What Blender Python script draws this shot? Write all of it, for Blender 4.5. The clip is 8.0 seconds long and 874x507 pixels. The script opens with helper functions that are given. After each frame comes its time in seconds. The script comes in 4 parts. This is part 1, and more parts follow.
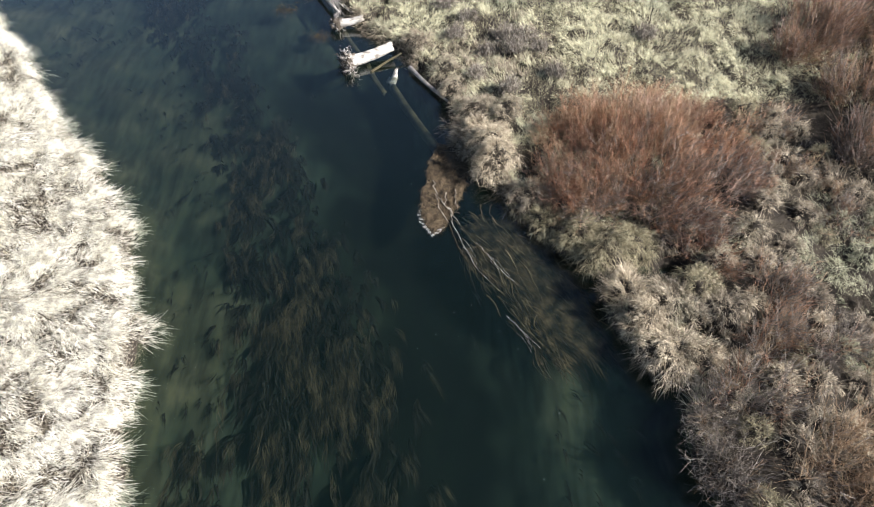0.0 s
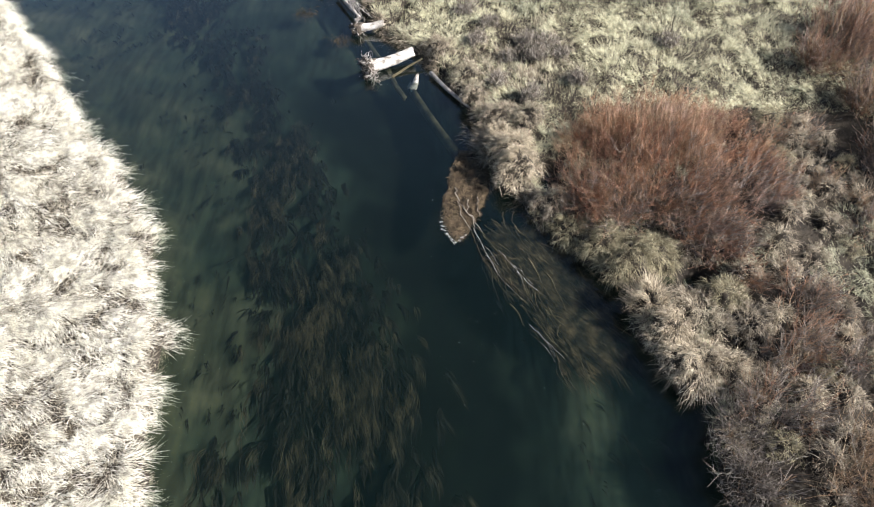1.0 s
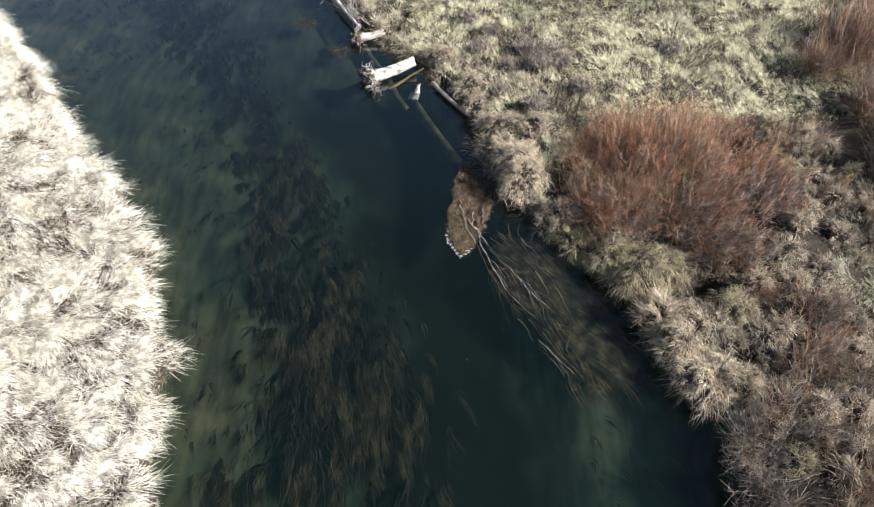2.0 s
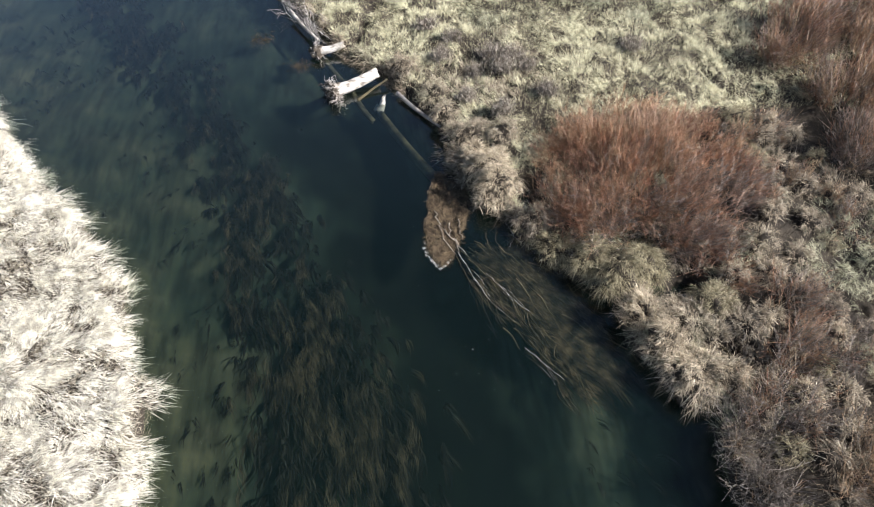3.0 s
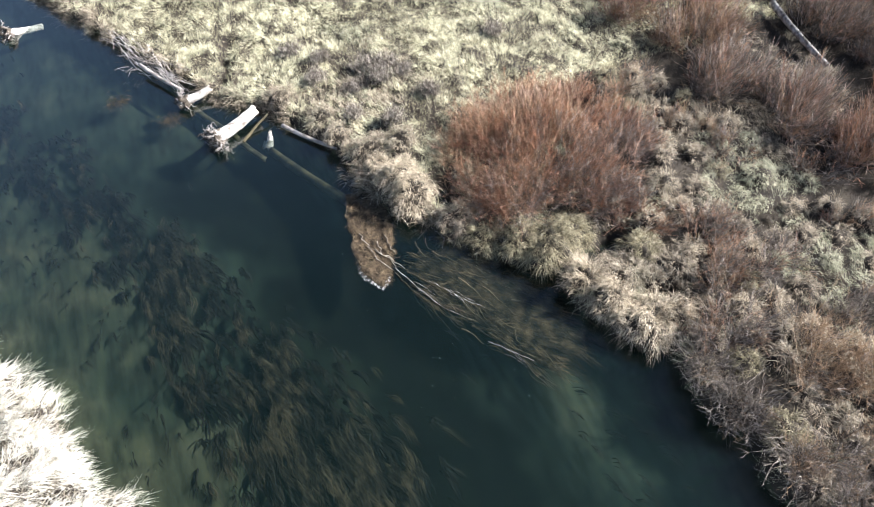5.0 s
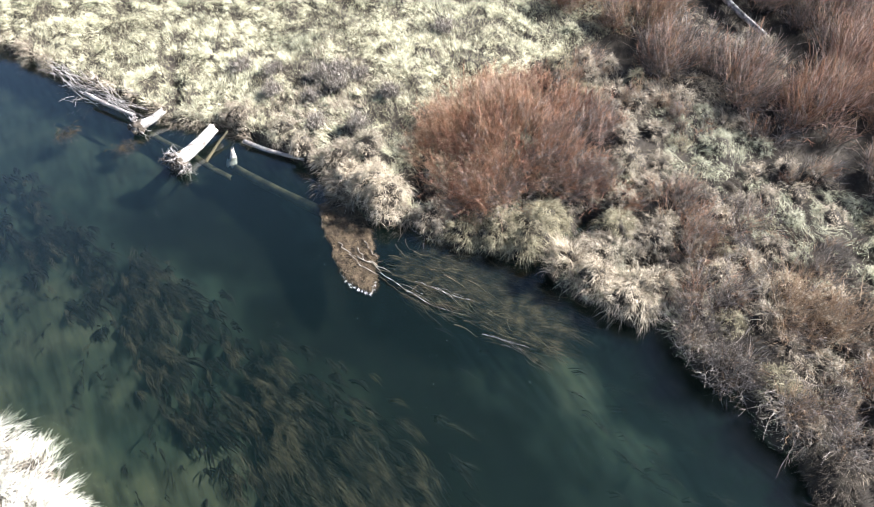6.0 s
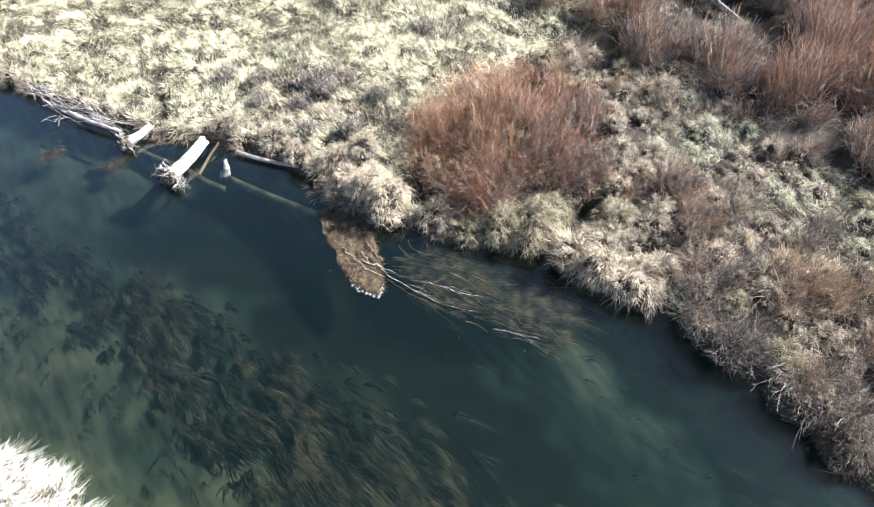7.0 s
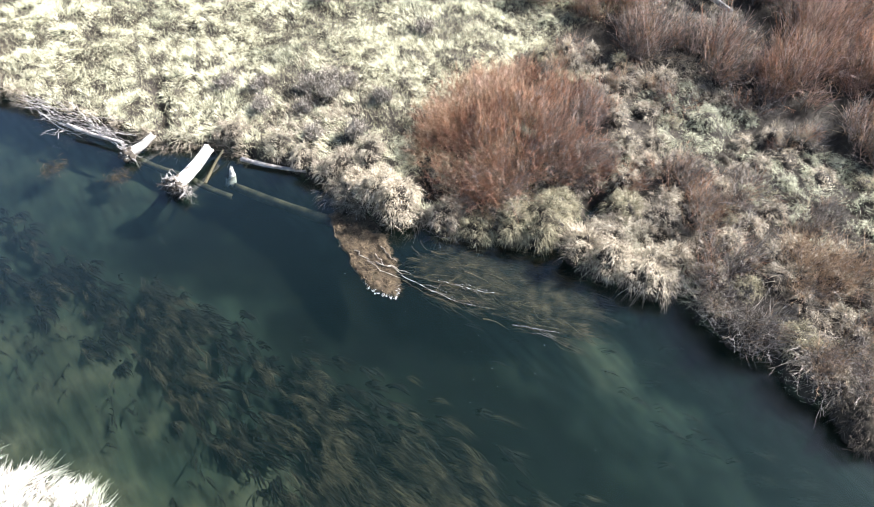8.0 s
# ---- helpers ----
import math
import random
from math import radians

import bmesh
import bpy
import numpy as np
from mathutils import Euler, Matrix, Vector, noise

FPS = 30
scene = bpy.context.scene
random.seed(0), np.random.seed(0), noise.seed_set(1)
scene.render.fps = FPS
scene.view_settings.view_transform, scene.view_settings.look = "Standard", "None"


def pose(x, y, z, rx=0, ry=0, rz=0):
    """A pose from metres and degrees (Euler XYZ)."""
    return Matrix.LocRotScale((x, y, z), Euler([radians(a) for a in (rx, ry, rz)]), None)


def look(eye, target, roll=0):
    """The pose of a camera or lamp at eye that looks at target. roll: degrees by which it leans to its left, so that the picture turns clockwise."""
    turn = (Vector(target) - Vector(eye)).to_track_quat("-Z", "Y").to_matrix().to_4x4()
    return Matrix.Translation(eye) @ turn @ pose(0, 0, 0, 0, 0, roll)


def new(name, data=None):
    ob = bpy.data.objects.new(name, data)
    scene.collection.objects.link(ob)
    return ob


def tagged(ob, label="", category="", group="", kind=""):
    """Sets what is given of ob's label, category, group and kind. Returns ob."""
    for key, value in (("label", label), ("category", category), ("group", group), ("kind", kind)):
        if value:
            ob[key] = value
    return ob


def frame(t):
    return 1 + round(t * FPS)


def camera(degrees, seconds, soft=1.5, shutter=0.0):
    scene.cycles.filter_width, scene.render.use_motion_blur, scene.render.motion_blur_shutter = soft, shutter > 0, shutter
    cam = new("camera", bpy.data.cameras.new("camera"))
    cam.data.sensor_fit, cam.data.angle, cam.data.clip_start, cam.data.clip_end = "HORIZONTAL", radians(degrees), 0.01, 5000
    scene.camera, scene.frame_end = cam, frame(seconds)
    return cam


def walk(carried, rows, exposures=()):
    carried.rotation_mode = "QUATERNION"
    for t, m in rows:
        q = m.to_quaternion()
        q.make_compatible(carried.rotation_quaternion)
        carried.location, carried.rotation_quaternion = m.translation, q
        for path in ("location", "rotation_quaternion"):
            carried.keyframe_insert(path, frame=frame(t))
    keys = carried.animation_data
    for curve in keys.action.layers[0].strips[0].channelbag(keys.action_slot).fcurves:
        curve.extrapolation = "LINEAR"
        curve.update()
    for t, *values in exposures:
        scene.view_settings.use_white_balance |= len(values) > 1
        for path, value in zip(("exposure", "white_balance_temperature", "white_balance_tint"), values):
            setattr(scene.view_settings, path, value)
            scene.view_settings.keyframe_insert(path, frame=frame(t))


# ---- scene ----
cam = camera(68.8, 8.0, soft=1.1)
PATH = [
    (0, (0.089, 0.007, 12.391), (0.078, 1.152, 10.752), 0.0),
    (0.5, (-0.144, 0.069, 12.415), (-0.164, 1.215, 10.776), 0.0),
    (1, (-0.332, 0.165, 12.442), (-0.358, 1.312, 10.803), 0.0),
    (2.5, (-0.714, 0.737, 12.492), (-0.687, 1.885, 10.854), -0.0),
    (3, (-0.852, 0.903, 12.517), (-0.761, 2.047, 10.879), 0.0),
    (3.5, (-1.061, 1.05, 12.562), (-0.887, 2.184, 10.924), -0.0),
    (4, (-1.365, 1.193, 12.607), (-1.081, 2.304, 10.968), -0.0),
    (4.5, (-1.703, 1.329, 12.65), (-1.332, 2.415, 11.011), -0.0),
    (6, (-2.758, 1.762, 12.696), (-2.169, 2.748, 11.058), -0.0),
    (6.5, (-3.106, 1.934, 12.712), (-2.471, 2.892, 11.075), 0.0),
    (7, (-3.462, 2.118, 12.729), (-2.798, 3.058, 11.093), 0.0),
    (7.5, (-3.792, 2.325, 12.753), (-3.109, 3.251, 11.118), 0.0),
    (8, (-4.119, 2.534, 12.759), (-3.408, 3.441, 11.124), -0.0),
]
EXPOSURES = [(0.0, 1.34, 6650, 11), (2.5, 1.28, 6650, 12), (3.5, 1.4, 6550, 12), (4.5, 1.7, 6450, 12), (6.0, 2.11, 6330, 12), (7.0, 2.22, 6300, 12), (8.0, 2.24, 6300, 11)]
walk(cam, [(t, look(eye, target, roll)) for t, eye, target, roll in PATH], EXPOSURES)

# ---- world and sun ----
SUN_FROM = Vector((0.86, -0.20, 0.66)).normalized()
world = bpy.data.worlds.new("sky")
scene.world = world
world.use_nodes = True
wn = world.node_tree.nodes
sky = wn.new("ShaderNodeTexSky")
sky.sky_type, sky.sun_disc = "NISHITA", False
sky.dust_density = 0.7
sky.sun_elevation = math.asin(SUN_FROM.z)
sky.sun_rotation = math.atan2(SUN_FROM.x, SUN_FROM.y)
world.node_tree.links.new(sky.outputs[0], wn["Background"].inputs[0])
wn["Background"].inputs[1].default_value = 0.048
sun_data = bpy.data.lights.new("sun", "SUN")
sun_data.energy, sun_data.angle, sun_data.color = 5.0, radians(0.53), (1.0, 0.965, 0.92)
sun = new("sun", sun_data)
sun.matrix_world = look(SUN_FROM * 60, (0, 0, 0))


# ---- materials ----
def material(name):
    m = bpy.data.materials.new(name)
    m.use_nodes = True
    m.node_tree.nodes.clear()
    return m, m.node_tree.nodes, m.node_tree.links


def ramp(nodes, links, value, stops):
    r = nodes.new("ShaderNodeValToRGB")
    while len(r.color_ramp.elements) < len(stops):
        r.color_ramp.elements.new(0.5)
    for e, (p, c) in zip(r.color_ramp.elements, stops):
        e.position, e.color = p, (*c, 1)
    links.new(value, r.inputs[0])
    return r.outputs[0]


def noise_at(nodes, links, scale, detail=4, stretch=None, kind="position"):
    """Noise in the world's metres, or along the object's own axes."""
    if kind == "position":
        src = nodes.new("ShaderNodeNewGeometry").outputs["Position"]
    else:
        src = nodes.new("ShaderNodeTexCoord").outputs["Object"]
    if stretch:
        mp = nodes.new("ShaderNodeMapping")
        mp.inputs["Scale"].default_value = stretch
        links.new(src, mp.inputs[0])
        src = mp.outputs[0]
    n = nodes.new("ShaderNodeTexNoise")
    n.inputs["Scale"].default_value, n.inputs["Detail"].default_value = scale, detail
    links.new(src, n.inputs["Vector"])
    return n.outputs["Fac"]


def blend(nodes, links, kind, fac, a, b):
    m = nodes.new("ShaderNodeMix")
    m.data_type, m.blend_type = "RGBA", kind
    for sock, v in ((m.inputs[0], fac), (m.inputs[6], a), (m.inputs[7], b)):
        if isinstance(v, (int, float)):
            sock.default_value = v
        elif isinstance(v, tuple):
            sock.default_value = (*v, 1)
        else:
            links.new(v, sock)
    return m.outputs[2]


def leafy(name, stops, patches, size=0.5, patch_mix=0.6, translucent=0.12, rough=0.75):
    """Many thin pieces in one mesh: a colour for each piece, and patches over the ground."""
    m, nodes, links = material(name)
    island = nodes.new("ShaderNodeNewGeometry").outputs["Random Per Island"]
    own = ramp(nodes, links, island, stops)
    n = noise_at(nodes, links, size, 5)
    patch = ramp(nodes, links, n, patches)
    colour = blend(nodes, links, "MIX", patch_mix, own, patch)
    fine = noise_at(nodes, links, 6.5, 3)
    colour = blend(nodes, links, "MULTIPLY", 0.8, colour, ramp(nodes, links, fine, [(0.36, (0.42, 0.4, 0.38)), (0.5, (0.9, 0.9, 0.88)), (0.64, (1.2, 1.2, 1.18))]))
    p = nodes.new("ShaderNodeBsdfPrincipled")
    p.inputs["Roughness"].default_value = rough
    p.inputs["Specular IOR Level"].default_value = 0.25
    links.new(colour, p.inputs["Base Color"])
    out = nodes.new("ShaderNodeOutputMaterial")
    if translucent:
        tr = nodes.new("ShaderNodeBsdfTranslucent")
        links.new(colour, tr.inputs[0])
        mx = nodes.new("ShaderNodeMixShader")
        mx.inputs[0].default_value = translucent
        links.new(p.outputs[0], mx.inputs[1])
        links.new(tr.outputs[0], mx.inputs[2])
        links.new(mx.outputs[0], out.inputs[0])
    else:
        links.new(p.outputs[0], out.inputs[0])
    return m


def solid(name, stops, scale=3.0, stretch=None, bump=0.3, bump_scale=30.0, rough=0.85, kind="position", per_island=0.0):
    """Wood, earth and other thick things: two scales of colour and a fine relief."""
    m, nodes, links = material(name)
    colour = ramp(nodes, links, noise_at(nodes, links, scale, 6, stretch, kind), stops)
    fine = noise_at(nodes, links, bump_scale, 4, stretch, kind)
    colour = blend(nodes, links, "MULTIPLY", 0.7, colour, ramp(nodes, links, fine, [(0.32, (0.45, 0.43, 0.4)), (0.62, (1.1, 1.1, 1.1))]))
    if per_island:
        isl = nodes.new("ShaderNodeNewGeometry").outputs["Random Per Island"]
        colour = blend(nodes, links, "MULTIPLY", per_island, colour, ramp(nodes, links, isl, [(0, (0.4, 0.4, 0.4)), (1, (1.2, 1.2, 1.2))]))
    b = nodes.new("ShaderNodeBump")
    b.inputs["Strength"].default_value, b.inputs["Distance"].default_value = bump, 0.03
    links.new(fine, b.inputs["Height"])
    p = nodes.new("ShaderNodeBsdfPrincipled")
    p.inputs["Roughness"].default_value = rough
    p.inputs["Specular IOR Level"].default_value = 0.3
    links.new(colour, p.inputs["Base Color"])
    links.new(b.outputs[0], p.inputs["Normal"])
    links.new(p.outputs[0], nodes.new("ShaderNodeOutputMaterial").inputs[0])
    return m


def water_material():
    """Murky river: part clear, part suspended silt, with a sky-reflecting skin."""
    m, nodes, links = material("river_water")
    clear = nodes.new("ShaderNodeBsdfTransparent")
    clear.inputs[0].default_value = (0.88, 0.93, 0.88, 1)
    haze = noise_at(nodes, links, 0.22, 3)
    scatter_all = nodes.new("ShaderNodeBsdfDiffuse")
    links.new(ramp(nodes, links, haze, [(0.35, (0.0038, 0.0122, 0.0106)), (0.65, (0.0072, 0.0178, 0.0148))]), scatter_all.inputs[0])
    scatter_on = nodes.new("ShaderNodeBsdfGlossy")
    scatter_on.inputs["Roughness"].default_value = 0.6
    links.new(ramp(nodes, links, haze, [(0.35, (0.014, 0.035, 0.032)), (0.65, (0.019, 0.042, 0.036))]), scatter_on.inputs[0])
    silt = nodes.new("ShaderNodeMixShader")
    silt.inputs[0].default_value = 0.27
    links.new(scatter_all.outputs[0], silt.inputs[1])
    links.new(scatter_on.outputs[0], silt.inputs[2])
    body = nodes.new("ShaderNodeMixShader")
    body.inputs[0].default_value = 0.24
    links.new(clear.outputs[0], body.inputs[1])
    links.new(silt.outputs[0], body.inputs[2])
    b = nodes.new("ShaderNodeBump")
    b.inputs["Strength"].default_value, b.inputs["Distance"].default_value = 0.12, 0.05
    links.new(noise_at(nodes, links, 1.6, 3, (1.0, 0.45, 1.0)), b.inputs["Height"])
    gloss = nodes.new("ShaderNodeBsdfGlossy")
    gloss.inputs["Roughness"].default_value = 0.07
    links.new(b.outputs[0], gloss.inputs["Normal"])
    lw = nodes.new("ShaderNodeLayerWeight")
    lw.inputs[0].default_value = 0.5
    links.new(b.outputs[0], lw.inputs["Normal"])
    fifth = nodes.new("ShaderNodeMath")
    fifth.operation, fifth.inputs[1].default_value = "POWER", 2.05
    links.new(lw.outputs["Facing"], fifth.inputs[0])
    share = nodes.new("ShaderNodeMath")
    share.operation, share.inputs[1].default_value, share.inputs[2].default_value = "MULTIPLY_ADD", 0.98, 0.02
    links.new(fifth.outputs[0], share.inputs[0])
    mx = nodes.new("ShaderNodeMixShader")
    links.new(share.outputs[0], mx.inputs[0])
    links.new(body.outputs[0], mx.inputs[1])
    links.new(gloss.outputs[0], mx.inputs[2])
    links.new(mx.outputs[0], nodes.new("ShaderNodeOutputMaterial").inputs[0])
    return m


def bed_material():
    """Pale silt on the shelves; murk and lost light painted on the deep channel."""
    m, nodes, links = material("river_bed")
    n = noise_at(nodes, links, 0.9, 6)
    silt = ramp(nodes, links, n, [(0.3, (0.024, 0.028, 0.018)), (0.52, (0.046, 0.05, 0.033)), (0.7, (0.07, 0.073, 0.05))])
    murk = ramp(nodes, links, noise_at(nodes, links, 0.5, 4), [(0.3, (0.014, 0.024, 0.0195)), (0.55, (0.021, 0.033, 0.0265)), (0.75, (0.029, 0.042, 0.0325))])
    deep_dim = ramp(nodes, links, noise_at(nodes, links, 0.5, 4), [(0.3, (0.0006, 0.0016, 0.0013)), (0.55, (0.0012, 0.003, 0.0023)), (0.75, (0.004, 0.006, 0.0042))])
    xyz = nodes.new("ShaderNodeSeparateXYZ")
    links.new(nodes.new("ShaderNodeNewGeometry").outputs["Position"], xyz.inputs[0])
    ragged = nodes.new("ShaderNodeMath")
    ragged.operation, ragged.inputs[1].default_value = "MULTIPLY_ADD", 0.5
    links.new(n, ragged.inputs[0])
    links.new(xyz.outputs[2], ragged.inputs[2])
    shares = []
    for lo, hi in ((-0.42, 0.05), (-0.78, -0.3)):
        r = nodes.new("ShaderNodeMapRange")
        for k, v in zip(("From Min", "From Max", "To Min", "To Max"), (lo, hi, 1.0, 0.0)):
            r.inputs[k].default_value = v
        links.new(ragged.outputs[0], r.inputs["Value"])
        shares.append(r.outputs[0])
    colour = blend(nodes, links, "MIX", shares[0], silt, murk)
    colour = blend(nodes, links, "MIX", shares[1], colour, deep_dim)
    streak = ramp(nodes, links, noise_at(nodes, links, 4.5, 5, (1.0, 0.22, 1.0)), [(0.36, (0.5, 0.5, 0.5)), (0.52, (0.95, 0.95, 0.95)), (0.68, (1.3, 1.25, 1.1))])
    colour = blend(nodes, links, "MULTIPLY", 0.85, colour, streak)
    p = nodes.new("ShaderNodeBsdfPrincipled")
    p.inputs["Roughness"].default_value = 0.95
    p.inputs["Specular IOR Level"].default_value = 0.1
    links.new(colour, p.inputs["Base Color"])
    links.new(p.outputs[0], nodes.new("ShaderNodeOutputMaterial").inputs[0])
    return m


# Soil kept near black: the shade in gaps between tufts is in its colour.
M_SHADED_SOIL = solid("shaded_soil", [(0.3, (0.014, 0.011, 0.009)), (0.5, (0.03, 0.024, 0.018)), (0.7, (0.06, 0.05, 0.036))], 2.5)
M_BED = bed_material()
M_WATER = water_material()
M_BLEACHED = leafy("bleached_grass", [(0, (0.6, 0.56, 0.46)), (0.3, (0.82, 0.8, 0.7)), (1, (0.92, 0.91, 0.86))],
                   [(0.35, (0.74, 0.7, 0.58)), (0.6, (0.92, 0.9, 0.84))], 1.2, 0.35, 0.2)
M_MEADOW = leafy("meadow_grass", [(0, (0.36, 0.34, 0.22)), (0.3, (0.56, 0.54, 0.375)), (0.75, (0.66, 0.64, 0.47)), (1, (0.5, 0.52, 0.35))],
                 [(0.32, (0.36, 0.33, 0.24)), (0.45, (0.56, 0.54, 0.39)), (0.6, (0.64, 0.62, 0.45)), (0.72, (0.48, 0.505, 0.35))], 0.55, 0.68)
M_BANK = leafy("bank_grass", [(0, (0.06, 0.046, 0.035)), (0.35, (0.21, 0.172, 0.13)), (0.7, (0.41, 0.355, 0.275)), (1, (0.66, 0.6, 0.49))],
               [(0.35, (0.17, 0.135, 0.105)), (0.55, (0.38, 0.325, 0.25)), (0.7, (0.33, 0.33, 0.24))], 0.8, 0.35)
M_GREEN = leafy("green_grass", [(0, (0.19, 0.195, 0.13)), (0.5, (0.38, 0.385, 0.275)), (1, (0.6, 0.58, 0.45))],
                [(0.35, (0.27, 0.28, 0.19)), (0.65, (0.54, 0.525, 0.4))], 1.2, 0.45)
M_CREAM = leafy("cream_tussock", [(0, (0.09, 0.07, 0.052)), (0.35, (0.3, 0.25, 0.18)), (0.75, (0.58, 0.505, 0.385)), (1, (0.82, 0.74, 0.6))],
                [(0.4, (0.16, 0.125, 0.09)), (0.6, (0.62, 0.535, 0.415))], 2.0, 0.3)
M_OLIVE = leafy("olive_tussock", [(0, (0.07, 0.057, 0.038)), (0.45, (0.22, 0.195, 0.125)), (1, (0.54, 0.5, 0.35))],
                [(0.35, (0.12, 0.098, 0.068)), (0.65, (0.37, 0.335, 0.22))], 2.0, 0.35)
M_RED = leafy("willow_red", [(0, (0.045, 0.025, 0.018)), (0.35, (0.21, 0.098, 0.062)), (0.7, (0.45, 0.235, 0.15)), (1, (0.78, 0.56, 0.44))],
              [(0.36, (0.13, 0.07, 0.055)), (0.46, (0.34, 0.155, 0.09)), (0.54, (0.52, 0.3, 0.17)), (0.63, (0.5, 0.38, 0.32))], 0.75, 0.45, 0.0, 0.6)
M_ORANGE = leafy("willow_orange", [(0, (0.15, 0.088, 0.052)), (0.5, (0.34, 0.225, 0.14)), (1, (0.58, 0.46, 0.33))],
                 [(0.35, (0.2, 0.125, 0.08)), (0.65, (0.38, 0.275, 0.19))], 1.2, 0.4, 0.0, 0.6)
M_MAUVE = leafy("willow_mauve", [(0, (0.14, 0.085, 0.07)), (0.4, (0.36, 0.24, 0.2)), (0.75, (0.54, 0.41, 0.35)), (1, (0.74, 0.63, 0.56))],
                [(0.35, (0.25, 0.15, 0.12)), (0.65, (0.52, 0.41, 0.36))], 1.0, 0.35, 0.0, 0.6)
M_GREYTWIG = leafy("grey_twigs", [(0, (0.035, 0.03, 0.029)), (0.5, (0.14, 0.122, 0.114)), (0.85, (0.36, 0.32, 0.295)), (1, (0.7, 0.64, 0.59))],
                   [(0.35, (0.13, 0.107, 0.092)), (0.65, (0.32, 0.275, 0.24))], 1.2, 0.3, 0.0, 0.7)
M_SAGE = leafy("sage_leaf", [(0, (0.14, 0.12, 0.1)), (0.5, (0.27, 0.24, 0.21)), (1, (0.44, 0.4, 0.35))],
               [(0.35, (0.18, 0.155, 0.135)), (0.65, (0.35, 0.32, 0.28))], 2.0, 0.35, 0.1)
# Near-black weed: the shade under and between the plumes is in its colour.
M_WEED_AND_SHADE = leafy("weed_and_shade", [(0, (0.002, 0.0025, 0.002)), (0.6, (0.005, 0.0055, 0.0045)), (1, (0.014, 0.013, 0.009))],
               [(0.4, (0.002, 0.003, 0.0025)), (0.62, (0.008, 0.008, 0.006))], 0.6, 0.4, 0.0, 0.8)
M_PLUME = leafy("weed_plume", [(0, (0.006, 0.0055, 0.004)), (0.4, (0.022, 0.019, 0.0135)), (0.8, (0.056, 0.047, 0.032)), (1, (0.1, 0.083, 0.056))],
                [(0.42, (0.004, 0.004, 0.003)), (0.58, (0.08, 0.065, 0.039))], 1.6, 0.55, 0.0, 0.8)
M_MOSS = solid("drowned_moss", [(0.34, (0.014, 0.0105, 0.006)), (0.5, (0.055, 0.04, 0.023)), (0.68, (0.14, 0.1, 0.057))], 4.0, bump=1.0, bump_scale=30.0, per_island=0.5)
# Dull brown growth, darkened so that its colour carries the shade of the gaps.
M_DULL_SHADED = leafy("dull_shaded_thatch", [(0, (0.018, 0.014, 0.011)), (0.5, (0.055, 0.044, 0.034)), (1, (0.17, 0.14, 0.105))],
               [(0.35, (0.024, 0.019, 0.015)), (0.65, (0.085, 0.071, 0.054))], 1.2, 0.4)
M_THATCH = leafy("meadow_thatch", [(0, (0.28, 0.255, 0.17)), (0.5, (0.5, 0.475, 0.325)), (1, (0.68, 0.66, 0.48))],
                 [(0.35, (0.34, 0.315, 0.21)), (0.65, (0.58, 0.565, 0.4))], 1.6, 0.5)
M_TAN = leafy("tan_thatch", [(0, (0.4, 0.35, 0.26)), (0.5, (0.68, 0.63, 0.51)), (1, (0.86, 0.83, 0.74))],
              [(0.35, (0.36, 0.31, 0.24)), (0.65, (0.72, 0.67, 0.55))], 1.6, 0.4)
M_WOOD = solid("bleached_wood", [(0.3, (0.55, 0.52, 0.48)), (0.5, (0.74, 0.72, 0.69)), (0.7, (0.82, 0.81, 0.79))], 5.0, bump=0.5, bump_scale=26.0, rough=0.8)
M_LOGWOOD = solid("log_wood", [(0.34, (0.2, 0.18, 0.16)), (0.46, (0.5, 0.48, 0.45)), (0.7, (0.68, 0.67, 0.65))], 3.0, (1.2, 3.0, 3.0), bump=0.8, bump_scale=14.0, rough=0.8, kind="object")
M_DARKROOT = solid("root_earth", [(0.3, (0.03, 0.025, 0.02)), (0.55, (0.09, 0.075, 0.06)), (0.72, (0.4, 0.37, 0.34))], 9.0, bump=0.9, bump_scale=40.0)
M_GREYWOOD = solid("weathered_wood", [(0.3, (0.2, 0.18, 0.17)), (0.55, (0.42, 0.39, 0.37)), (0.7, (0.6, 0.57, 0.54))], 6.0, bump=0.5, per_island=0.5)
M_TWIGPALE = solid("pale_twig", [(0.36, (0.09, 0.075, 0.064)), (0.5, (0.22, 0.19, 0.165)), (0.66, (0.42, 0.38, 0.33))], 6.0)
M_PALEBRANCH = solid("pale_branch", [(0.4, (0.1, 0.085, 0.07)), (0.52, (0.36, 0.33, 0.3)), (0.68, (0.66, 0.63, 0.6))], 10.0)
M_SUNK = solid("sunken_wood", [(0.34, (0.02, 0.019, 0.012)), (0.66, (0.095, 0.084, 0.05))], 3.0)
M_DROWNED = solid("drowned_stem", [(0.34, (0.05, 0.037, 0.022)), (0.66, (0.26, 0.19, 0.115))], 2.0, per_island=0.8)
M_MAT = solid("drift_litter", [(0.36, (0.018, 0.013, 0.009)), (0.5, (0.07, 0.05, 0.031)), (0.64, (0.15, 0.11, 0.07))], 3.5, bump=0.9, bump_scale=45.0, rough=0.95)
